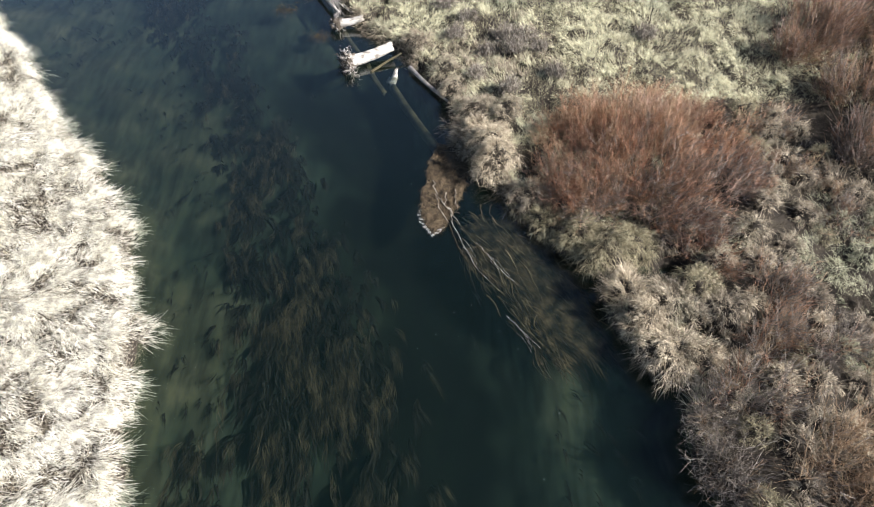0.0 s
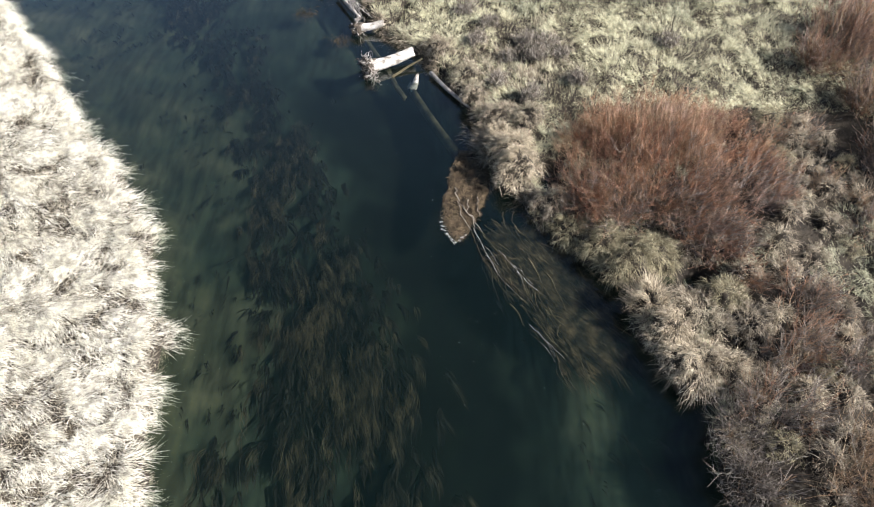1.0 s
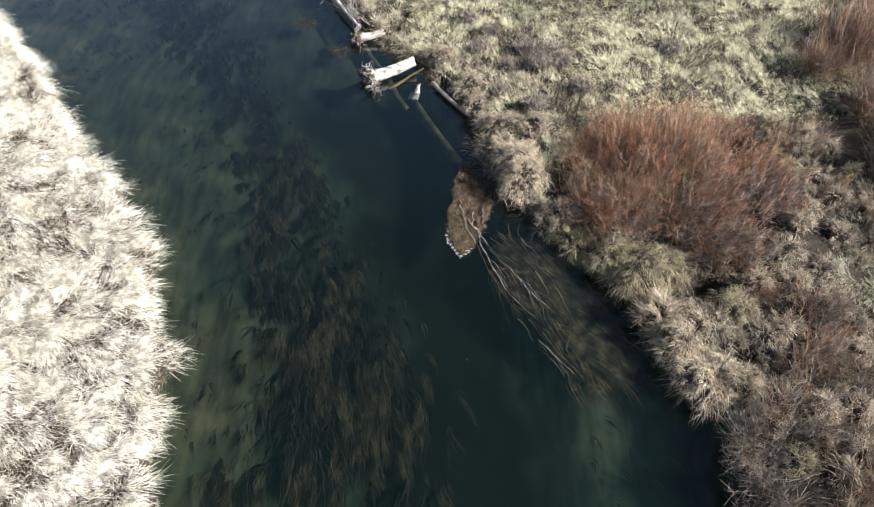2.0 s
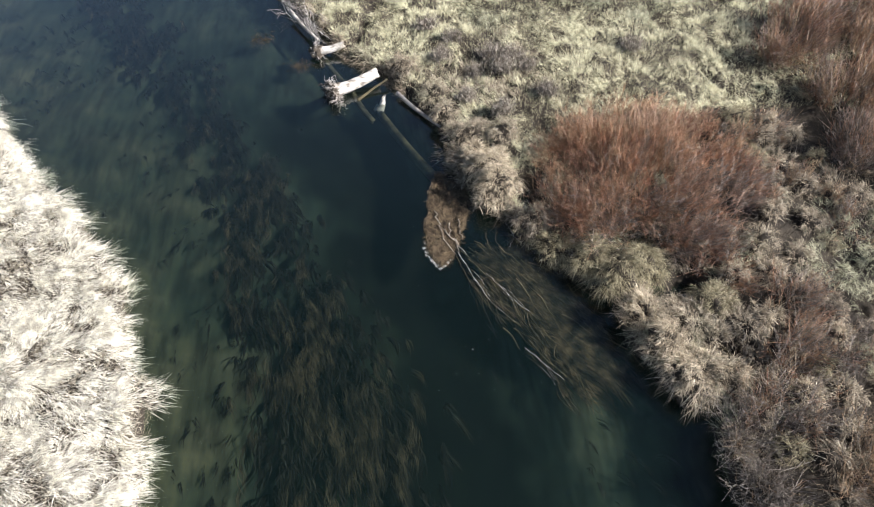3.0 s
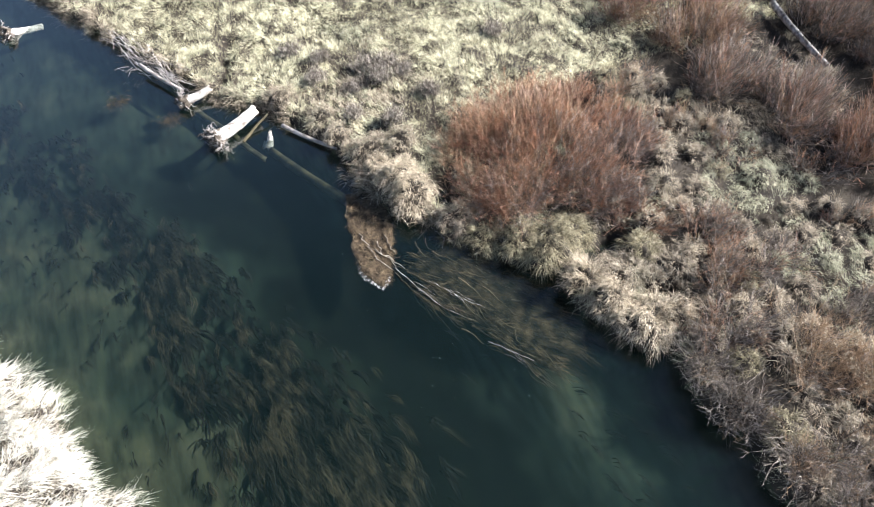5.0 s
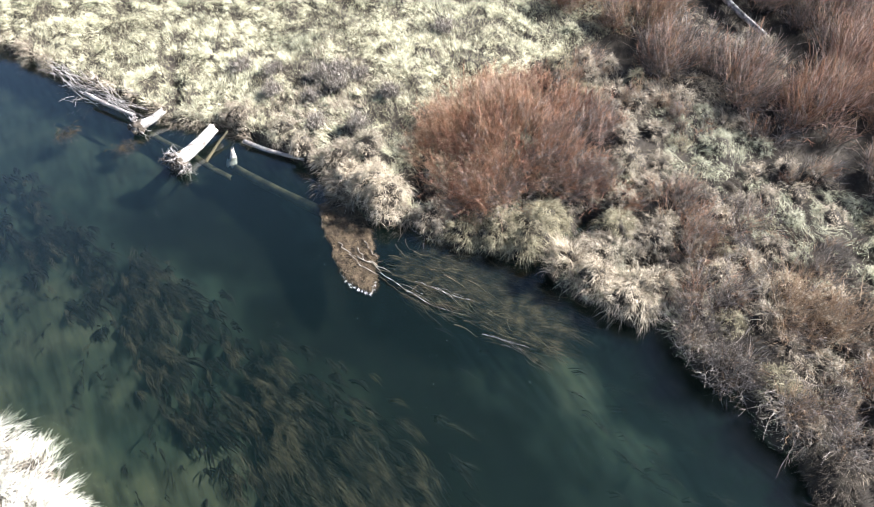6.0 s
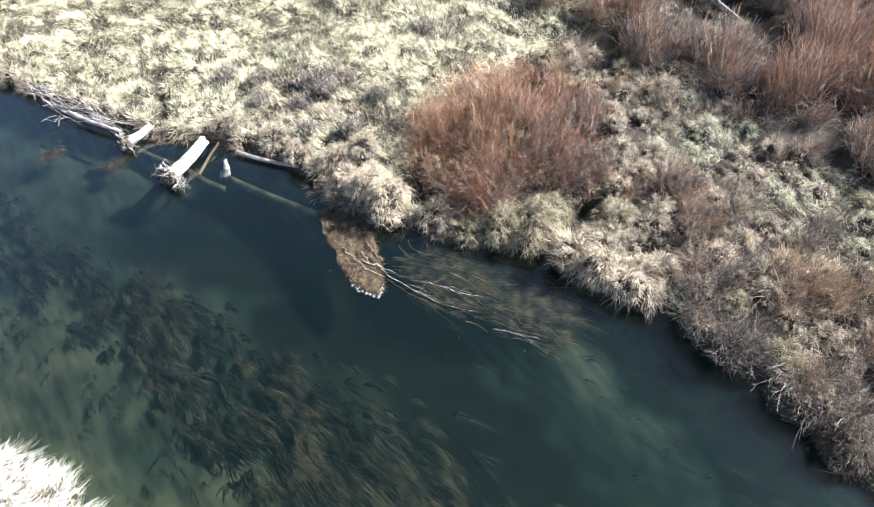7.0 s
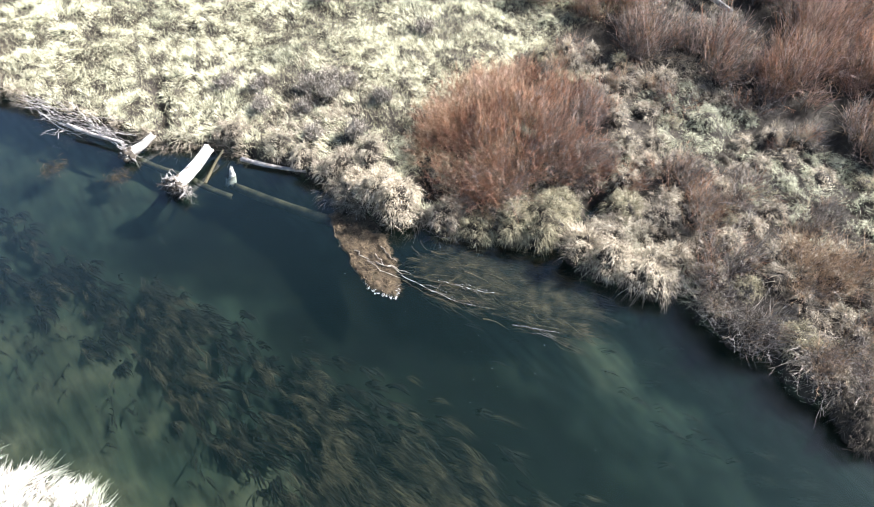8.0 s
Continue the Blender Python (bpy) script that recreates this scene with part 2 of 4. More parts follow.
M_LITTER = solid("litter_stems", [(0.36, (0.035, 0.026, 0.017)), (0.64, (0.2, 0.15, 0.095))], 4.0, per_island=0.7)
M_BIRCH = solid("pale_bark", [(0.36, (0.1, 0.09, 0.085)), (0.5, (0.3, 0.285, 0.275)), (0.7, (0.55, 0.53, 0.51))], 9.0, bump=0.4)
M_FOAM = solid("foam", [(0.3, (0.7, 0.72, 0.72)), (0.7, (0.85, 0.86, 0.86))], 20.0)


# ---- mesh helpers ----
rng = np.random.default_rng(7)


def lattice(x, y, scale, seed):
    """Smooth value noise over the plan, 0 to 1."""
    table = np.random.default_rng(seed).random((64, 64))
    u, v = np.asarray(x) / scale + 1000.0, np.asarray(y) / scale + 1000.0
    i, j = np.floor(u).astype(int), np.floor(v).astype(int)
    a, b = u - i, v - j
    a, b = a * a * (3 - 2 * a), b * b * (3 - 2 * b)
    i, j, i2, j2 = i % 64, j % 64, (i + 1) % 64, (j + 1) % 64
    return (table[i, j] * (1 - a) + table[i2, j] * a) * (1 - b) + (table[i, j2] * (1 - a) + table[i2, j2] * a) * b


def mesh_of(name, verts, loops, counts, mats, index=None, smooth=False):
    """A mesh from arrays: the corners of all faces in one row, and how many each face has."""
    me = bpy.data.meshes.new(name)
    verts = np.asarray(verts, np.float32).reshape(-1, 3)
    loops, counts = np.asarray(loops, np.int32).ravel(), np.asarray(counts, np.int32).ravel()
    me.vertices.add(len(verts))
    me.vertices.foreach_set("co", verts.ravel())
    me.loops.add(len(loops))
    me.loops.foreach_set("vertex_index", loops)
    me.polygons.add(len(counts))
    me.polygons.foreach_set("loop_start", np.concatenate([[0], np.cumsum(counts)[:-1]]).astype(np.int32))
    for m in mats:
        me.materials.append(m)
    if index is not None:
        me.polygons.foreach_set("material_index", np.asarray(index, np.int32))
    me.polygons.foreach_set("use_smooth", np.full(len(counts), smooth))
    me.update(calc_edges=True)
    me.validate()
    return me


def joined(pieces):
    """Several (verts, loops, counts) as one."""
    v, l, c, n = [], [], [], 0
    for a, b, d in pieces:
        a = np.asarray(a).reshape(-1, 3)
        v.append(a)
        l.append(np.asarray(b).ravel() + n)
        c.append(np.asarray(d).ravel())
        n += len(a)
    return np.concatenate(v), np.concatenate(l), np.concatenate(c)


def part(name, data, mat, parent=None, label="", smooth=False):
    ob = new(name, mesh_of(name, *data, [mat], smooth=smooth))
    ob.parent = parent
    if label:
        tagged(ob, label)
    return ob


def empty(name, place):
    ob = new(name)
    ob.location = place
    ob.empty_display_size = 0.2
    return ob


def blades(root, azimuth, length, lean, curl, droop, width, levels=3, twist=None):
    """Grass: one tapered ribbon for each root, that leans, curls over and droops."""
    n = len(root)
    s = np.linspace(0, 1, levels)[None, :]
    L = length[:, None]
    h = L * (lean[:, None] * s + curl[:, None] * s**2)
    up = np.sqrt(np.clip(1 - lean**2, 0.05, 1))[:, None]
    z = L * (up * s - droop[:, None] * s**2)
    ca, sa = np.cos(azimuth)[:, None], np.sin(azimuth)[:, None]
    mid = np.stack([root[:, :1] + ca * h, root[:, 1:2] + sa * h, root[:, 2:3] + z], -1)
    t = azimuth + np.pi / 2 + (rng.normal(0, 0.5, n) if twist is None else twist)
    side = np.stack([np.cos(t), np.sin(t), rng.normal(0, 0.25, n)], -1)
    w = width[:, None] * np.array([0.75, 1.0, 0.8, 0.55, 0.4])[: levels - 1][None, :] * 0.5
    left = mid[:, :-1] - side[:, None] * w[..., None]
    right = mid[:, :-1] + side[:, None] * w[..., None]
    k = 2 * (levels - 1) + 1
    v = np.empty((n, k, 3))
    v[:, 0 : k - 1 : 2], v[:, 1 : k - 1 : 2], v[:, k - 1] = left, right, mid[:, -1]
    face = []
    for q in range(levels - 2):
        face += [2 * q, 2 * q + 1, 2 * q + 3, 2 * q + 2]
    face += [k - 3, k - 2, k - 1]
    loops = np.array(face)[None, :] + (np.arange(n) * k)[:, None]
    counts = np.tile([4] * (levels - 2) + [3], (n, 1))
    return v.reshape(-1, 3), loops, counts


def tubes(mid, radius, sides=3):
    """Stems: mid is (n, k, 3), radius (n, k). Tapered tubes, open at the root and closed at the tip."""
    n, k = mid.shape[:2]
    along = np.gradient(mid, axis=1)
    along /= np.linalg.norm(along, axis=-1, keepdims=True) + 1e-9
    ref = np.where(np.abs(along[..., 2:3]) > 0.9, np.array([1.0, 0, 0]), np.array([0, 0, 1.0]))
    a = np.cross(along, ref)
    a /= np.linalg.norm(a, axis=-1, keepdims=True) + 1e-9
    b = np.cross(along, a)
    ang = np.linspace(0, 2 * np.pi, sides, endpoint=False)
    ring = a[:, :, None] * np.cos(ang)[:, None] + b[:, :, None] * np.sin(ang)[:, None]
    v = mid[:, :, None] + ring * radius[:, :, None, None]
    face = []
    for q in range(k - 1):
        for r in range(sides):
            r2 = (r + 1) % sides
            face += [q * sides + r, q * sides + r2, (q + 1) * sides + r2, (q + 1) * sides + r]
    cap = [(k - 1) * sides + r for r in range(sides)]
    loops = np.concatenate([np.array(face), np.array(cap)])[None, :] + (np.arange(n) * k * sides)[:, None]
    counts = np.tile([4] * ((k - 1) * sides) + [sides], (n, 1))
    return v.reshape(-1, 3), loops, counts


def ribbons(mid, width):
    """Flat streaming fronds: mid is (n, k, 3), width (n, k)."""
    n, k = mid.shape[:2]
    along = np.gradient(mid, axis=1)
    side = np.stack([-along[..., 1], along[..., 0], rng.normal(0, 0.35, (n, 1)) * np.hypot(along[..., 0], along[..., 1])], -1)
    side /= np.linalg.norm(side, axis=-1, keepdims=True) + 1e-9
    v = np.stack([mid - side * width[..., None] / 2, mid + side * width[..., None] / 2], 2)
    q = np.arange(k - 1)
    face = np.stack([2 * q, 2 * q + 1, 2 * q + 3, 2 * q + 2], -1).ravel()
    return v.reshape(-1, 3), face[None, :] + (np.arange(n) * 2 * k)[:, None], np.full((n, k - 1), 4)


def stems(root, azimuth, lean, length, wiggle, radius, k=5, sag=0.0):
    """Middle lines of stems that rise from root, and their tapering radii."""
    n = len(root)
    s = np.linspace(0, 1, k)[None, :]
    h = length[:, None] * (np.sin(lean)[:, None] * s)
    z = length[:, None] * (np.cos(lean)[:, None] * s - sag * s**2)
    mid = np.stack([root[:, :1] + np.cos(azimuth)[:, None] * h, root[:, 1:2] + np.sin(azimuth)[:, None] * h, root[:, 2:3] + z], -1)
    off = np.cumsum(rng.normal(0, 1, (n, k, 3)), 1) * wiggle
    off[:, 0] = 0
    return mid + off * length[:, None, None], radius[:, None] * (1 - 0.5 * s)


def path_tube(points, r0, r1, k=10, sides=6, wob=0.03, rough=0.0):
    """One bent branch through a few points."""
    points = np.asarray(points, float)
    at = np.linspace(0, len(points) - 1, k)
    mid = np.stack([np.interp(at, range(len(points)), points[:, i]) for i in range(3)], -1)
    mid[1:-1] += rng.normal(0, wob, (k - 2, 3)) * [1, 1, 0.4]
    return tubes(mid[None], np.linspace(r0, r1, k)[None] * (1 + rough * rng.normal(0, 1, (1, k))), sides)


# ---- plan of the river: the two waterlines ----
RIGHT = np.array([(9, -90), (6.2, -20), (5.5, -4), (5.2, -0.6), (5.12, 0.4), (5.25, 1.3), (4.95, 2.2), (5.3, 2.75), (4.95, 3.7), (4.8, 4.5), (5.15, 5.25),
                  (4.3, 5.9), (3.7, 6.9), (3.8, 8.05), (2.95, 8.85), (2.4, 9.7), (1.5, 10.65), (0.8, 11.15), (0.4, 12.3), (0.2, 13.6), (-0.6, 15.2), (-1.3, 16.2),
                  (-2.3, 16.95), (-3.0, 17.9), (-4.2, 19.9), (-5.2, 21.7), (-6.0, 23.0), (-8.5, 27.5), (-13, 34), (-24, 48), (-90, 110)])
LEFT = np.array([(-8, -90), (-6.6, -20), (-6.3, -3), (-6.15, 2.7), (-5.9, 3.4), (-6.2, 4.0), (-6.3, 4.9), (-6.4, 5.8), (-6.25, 6.7), (-7.0, 7.2), (-7.2, 8.1),
                 (-7.5, 9.3), (-8.5, 10.7), (-9.4, 11.9), (-10.5, 12.9), (-12.5, 15.8), (-13.4, 16.6), (-17, 21), (-24, 29), (-45, 50), (-120, 110)]) + (0.12, 0)


def off_line(x, y, line):
    """Distance from a polyline, and on which side (positive to the right of its run)."""
    best, side = np.full(x.shape, 1e9), np.ones(x.shape)
    for (ax, ay), (bx, by) in zip(line[:-1], line[1:]):
        dx, dy = bx - ax, by - ay
        t = np.clip(((x - ax) * dx + (y - ay) * dy) / (dx * dx + dy * dy), 0, 1)
        d = np.hypot(x - ax - t * dx, y - ay - t * dy)
        near = d < best
        best = np.where(near, d, best)
        side = np.where(near, np.sign((y - ay) * -dx + (x - ax) * dy), side)
    return best, side


def banks(x, y):
    """Metres inland of the right and of the left waterline (negative: on the water)."""
    x, y = np.asarray(x, float), np.asarray(y, float)
    rd, rs = off_line(x, y, RIGHT)
    ld, ls = off_line(x, y, LEFT)
    return rd * rs, -ld * ls


def step(v):
    v = np.clip(v, 0, 1)
    return v * v * (3 - 2 * v)


# a narrow cut in the right bank behind the short log
GULLY = ((-2.1, 17.3), (-1.98, 17.6), (-1.85, 17.9), (-1.75, 18.15), (-1.68, 18.45), (-1.6, 18.75), (-1.55, 19.0), (-1.5, 19.3))

# shaded pockets between the bank tussocks
HOLES = ((4.5, 8.02), (4.8, 8.1), (5.1, 8.12), (5.4, 8.2), (5.85, 6.25), (5.8, 6.5), (2.2, 11.0), (2.35, 11.4), (0.35, 13.0))


def height(x, y):
    """The ground: a low bank, a shelving bed that is shallow on the left and deep on the right."""
    r, l = banks(x, y)
    d = np.maximum(r, l)
    bumps = (lattice(x, y, 0.9, 3) - 0.5) * 0.16 + (lattice(x, y, 3.1, 4) - 0.5) * 0.22
    cut = np.min([np.hypot(x - u, y - v) for u, v in GULLY], axis=0)
    hole = np.min([np.hypot(x - u, y - v) for u, v in HOLES], axis=0)
    land = -0.1 + 0.45 * step((d + 0.05) / 0.4) + 0.10 * step(d / 4) + bumps * step(d / 0.8) + (lattice(x, y, 0.42, 8) - 0.5) * 0.2 * step(d / 0.5) - 0.34 * np.exp(-((cut / 0.14) ** 2)) - 0.42 * np.exp(-((hole / 0.3) ** 2))
    deep = 1.0 - 0.62 * step((y - 6.5) / 6.0) * np.maximum(step((-r - 2.3) / 2.4), step((y - 14.0) / 2.5))
    right_bed = -0.25 - deep * step(-r / 0.7)
    left_bed = -0.12 - 0.30 * step(-l / 0.9) - 0.66 * deep * step((-l - 1.1) / 4.2)
    bed = np.maximum(right_bed, left_bed) + (lattice(x, y, 1.3, 5) - 0.5) * 0.22 * step(-d / 0.8) + (lattice(x, y, 0.45, 6) - 0.5) * 0.1 * step(-d / 0.8)
    bed = bed + 0.55 * np.exp(-(((x - 2.6) / 1.0) ** 2) - ((y - 6.1) / 1.8) ** 2)
    bed = bed + 0.38 * np.exp(-(((x - 3.0) / 1.2) ** 2) - ((y - 3.0) / 2.2) ** 2) + 0.4 * np.exp(-(((x - 1.75) / 0.75) ** 2) - ((y - 8.3) / 1.2) ** 2)
    bed = bed + 0.7 * np.exp(-(((x + 0.15) / 0.6) ** 2) - ((y - 13.7) / 1.4) ** 2)
    return np.where(d > 0, land, np.minimum(bed, -0.08))


def stretched(lo, hi, fine, far):
    """Even steps from lo to hi, then ever wider ones out to far."""
    mid = np.arange(lo, hi + fine / 2, fine)
    out, gap, at = [], fine, 0.0
    while at < far:
        gap *= 1.3
        at += gap
        out.append(at)
    out = np.array(out)
    return np.concatenate([(lo - out)[::-1], mid, hi + out])


gx, gy = stretched(-15, 17, 0.16, 2500), stretched(-1, 28, 0.16, 2500)
X, Y = np.meshgrid(gx, gy)
Z = height(X, Y)
ni, nj = len(gx), len(gy)
i, j = np.meshgrid(np.arange(ni - 1), np.arange(nj - 1))
a = (j * ni + i).ravel()
quads = np.stack([a, a + 1, a + 1 + ni, a + ni], -1)
zc = (Z[:-1, :-1] + Z[1:, 1:]).ravel() / 2
ground = new("ground", mesh_of("ground", np.stack([X, Y, Z], -1), quads, np.full(len(quads), 4), [M_SHADED_SOIL, M_BED], (zc < 0.0).astype(int), True))
tagged(ground, "dark thatch-brown meadow soil, gap shade in its colour, falling to an olive silt river bed dimmed with depth", "ground", kind="structure")

wx, wy = np.linspace(-130, 30, 33), np.linspace(-95, 115, 43)
X, Y = np.meshgrid(wx, wy)
i, j = np.meshgrid(np.arange(32), np.arange(42))
a = (j * 33 + i).ravel()
water = new("water", mesh_of("water", np.stack([X, Y, 0 * X], -1), np.stack([a, a + 1, a + 34, a + 33], -1), np.full(len(a), 4), [M_WATER], smooth=True))
tagged(water, "dark green clear-running river with a smooth rippled surface", "river", kind="structure")


PILE = np.array([(-4.6, 20.75), (-3.05, 17.8)])


def by_pile(x, y):
    """Metres from the line along which the driftwood lies."""
    return off_line(np.asarray(x), np.asarray(y), PILE)[0]


# ---- grass ----
def scatter(x0, x1, y0, y1, per_m2):
    n = int((x1 - x0) * (y1 - y0) * per_m2)
    return rng.uniform(x0, x1, n), rng.uniform(y0, y1, n)


def tufted(x, y, count, spread, tall, wide, flow, lean, curl, droop, levels=3):
    """Tufts at x, y: count blades each, splayed outward and swept by flow (an angle and a strength for each tuft)."""
    n = len(x)
    t = np.repeat(np.arange(n), count)
    m = len(t)
    size = rng.uniform(0.7, 1.3, n)
    az = rng.uniform(0, 2 * np.pi, m)
    rad = spread * np.sqrt(rng.random(m)) * size[t]
    px, py = x[t] + np.cos(az) * rad, y[t] + np.sin(az) * rad
    fa, fs = flow
    vx = np.cos(az) * (1 - fs[t]) + np.cos(fa[t]) * fs[t] * 1.4
    vy = np.sin(az) * (1 - fs[t]) + np.sin(fa[t]) * fs[t] * 1.4
    turn = np.arctan2(vy, vx) + rng.normal(0, 0.38, m)
    ln = np.clip(lean * rng.uniform(0.5, 1.3, m), 0.02, 0.95)
    root = np.stack([px, py, height(px, py) - 0.02], -1)
    return blades(root, turn, tall * size[t] * rng.uniform(0.55, 1.15, m), ln, curl * rng.uniform(0.5, 1.5, m),
                  droop * rng.uniform(0.4, 1.4, m), wide * rng.uniform(0.7, 1.3, m), levels)


# bleached grass of the left bank, swept towards the water
x, y = scatter(-16.5, -5.5, 0.5, 19.5, 21)
r, l = banks(x, y)
keep = (l > 0.03) & (l < 4.4)
x, y, l = x[keep], y[keep], l[keep]
gap = lattice(x, y, 0.5, 21) * 0.7 + lattice(x, y, 0.22, 22) * 0.3
keep = rng.random(len(x)) < np.where(gap < 0.27, 0.06, 1.0)
x, y, l = x[keep], y[keep], l[keep]
fa = 0.05 + (lattice(x, y, 1.3, 11) - 0.5) * 1.7 + (lattice(x, y, 0.4, 16) - 0.5) * 1.4
fs = np.clip(0.9 + (lattice(x, y, 0.8, 12) - 0.5) * 0.2, 0.7, 0.97)
tagged(new("bleached_grass", mesh_of("bleached_grass", *tufted(x, y, 64, 0.2, 0.36, 0.0088, (fa, fs), 0.7, 0.3, 0.62, 3), [M_BLEACHED])),
       "long bleached white dry grass swept over the low bank", "grass", kind="stuff")

x, y = scatter(-16.5, -5.5, -7, 19.5, 850)
r, l = banks(x, y)
keep = (l > 0.02) & (l < 4.4)
x, y = x[keep], y[keep]
n = len(x)
root = np.stack([x, y, height(x, y) - 0.01], -1)
tagged(new("bleached_thatch", mesh_of("bleached_thatch", *blades(root, rng.normal(0, 1.2, n), rng.uniform(0.1, 0.26, n), rng.uniform(0.3, 0.9, n), np.zeros(n), np.full(n, 0.15), rng.uniform(0.01, 0.016, n), 2), [M_TAN])),
       "short tan thatch under the long dry grass", "grass", kind="stuff")

# meadow of the right bank
x, y = scatter(-11, 19, -1.5, 29, 12)
r, l = banks(x, y)
keep = (r > 0.25) & (by_pile(x, y) > 0.3) & (x + 0.25 * y < 18.5) & (y + 0.55 * x < 27.5)
x, y, r = x[keep], y[keep], r[keep]
gully = np.min([np.hypot(x - gx0, y - gy0) for gx0, gy0 in GULLY], axis=0)
hollow = np.min([np.hypot(x - u, y - v) for u, v in HOLES], axis=0)
keep = (gully > 0.25) & (hollow > 0.4) & (rng.random(len(x)) < 0.55 + 0.6 * lattice(x, y, 0.7, 31))
x, y, r = x[keep], y[keep], r[keep]
patch = lattice(x, y, 1.7, 33)
green = (np.hypot(x - 9.4, (y - 8.3) * 0.8) < 1.3) | (np.hypot(x - 10, y - 4.6) < 1.7) | ((patch > 0.78) & (x < 8))
dead = (np.hypot(x - 1.8, (y - 15.5) * 0.9) < 1.7) & (rng.random(len(x)) < 0.5)
brown = (~green) & (dead | (x > 5.4 + 0.35 * np.maximum(y - 8, 0)) & (y < 13.5) | dead)
fa = 2.6 + (lattice(x, y, 1.1, 13) - 0.5) * 5
fs = np.clip(0.55 + (lattice(x, y, 0.9, 14) - 0.5) * 0.5, 0.2, 0.9)
for sel, name, mat, tall, text in ((~green & ~brown, "meadow_grass", M_MEADOW, 0.29, "pale straw and olive bunch grass covering the meadow"),
                                   (green, "green_grass", M_GREEN, 0.25, "greyish green grass and low weeds in damp patches"),
                                   (brown & ((patch > 0.6) | dead), "brown_grass", M_BANK, 0.36, "matted brown and tan dead grass on the bank")):
    tagged(new(name, mesh_of(name, *tufted(x[sel], y[sel], 50, 0.15, tall * 0.98, 0.0092, (fa[sel], fs[sel]), 0.66, 0.28, 0.5), [mat])), text, "grass", kind="stuff")

# short growth between the tufts
x, y = scatter(-11, 21, -7, 29, 540)
r, l = banks(x, y)
gully = np.min([np.hypot(x - gx0, y - gy0) for gx0, gy0 in GULLY], axis=0)
hollow = np.min([np.hypot(x - u, y - v) for u, v in HOLES], axis=0)
keep = (gully > 0.13) & (hollow > 0.28) & (r > 0.05) & (x + 0.25 * y < 22.5) & (y + 0.55 * x < 29)
x, y = x[keep], y[keep]
n = len(x)
root = np.stack([x, y, height(x, y) - 0.01], -1)
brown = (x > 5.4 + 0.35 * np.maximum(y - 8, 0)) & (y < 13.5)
for sel, name, mat, text in ((~brown, "short_grass", M_THATCH, "short olive-brown matted grass between the tufts"), (brown, "dead_thatch", M_DULL_SHADED, "short dull brown thatch, darkened for the shade between the tufts")):
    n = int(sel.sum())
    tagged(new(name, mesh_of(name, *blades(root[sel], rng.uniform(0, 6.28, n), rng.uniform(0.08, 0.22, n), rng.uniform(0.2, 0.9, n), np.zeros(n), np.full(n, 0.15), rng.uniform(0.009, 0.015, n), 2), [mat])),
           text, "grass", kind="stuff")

# longer fringe that hangs over the right waterline
cum = np.concatenate([[0], np.cumsum(np.hypot(*np.diff(RIGHT[3:28], axis=0).T))])
at = np.sort(rng.uniform(0, cum[-1], 280))
x = np.interp(at, cum, RIGHT[3:28, 0]) + rng.uniform(-0.02, 0.4, 280)
y = np.interp(at, cum, RIGHT[3:28, 1]) + rng.uniform(-0.1, 0.15, 280)
r, l = banks(x, y)
keep = (r > 0.0) & (y > 9.6) & (by_pile(x, y) > 0.3) & (np.hypot(x + 0.3, (y - 14.5)) > 0.9)
x, y = x[keep], y[keep]
flow = (np.pi * 1.05 + rng.normal(0, 0.5, len(x)), np.clip(rng.normal(0.5, 0.15, len(x)), 0.1, 0.9))
tagged(new("fringe_grass", mesh_of("fringe_grass", *tufted(x, y, 60, 0.12, 0.33, 0.011, flow, 0.62, 0.3, 0.55, 4), [M_BANK])),
       "tan dead grass drooping over the water's edge", "grass", kind="stuff")


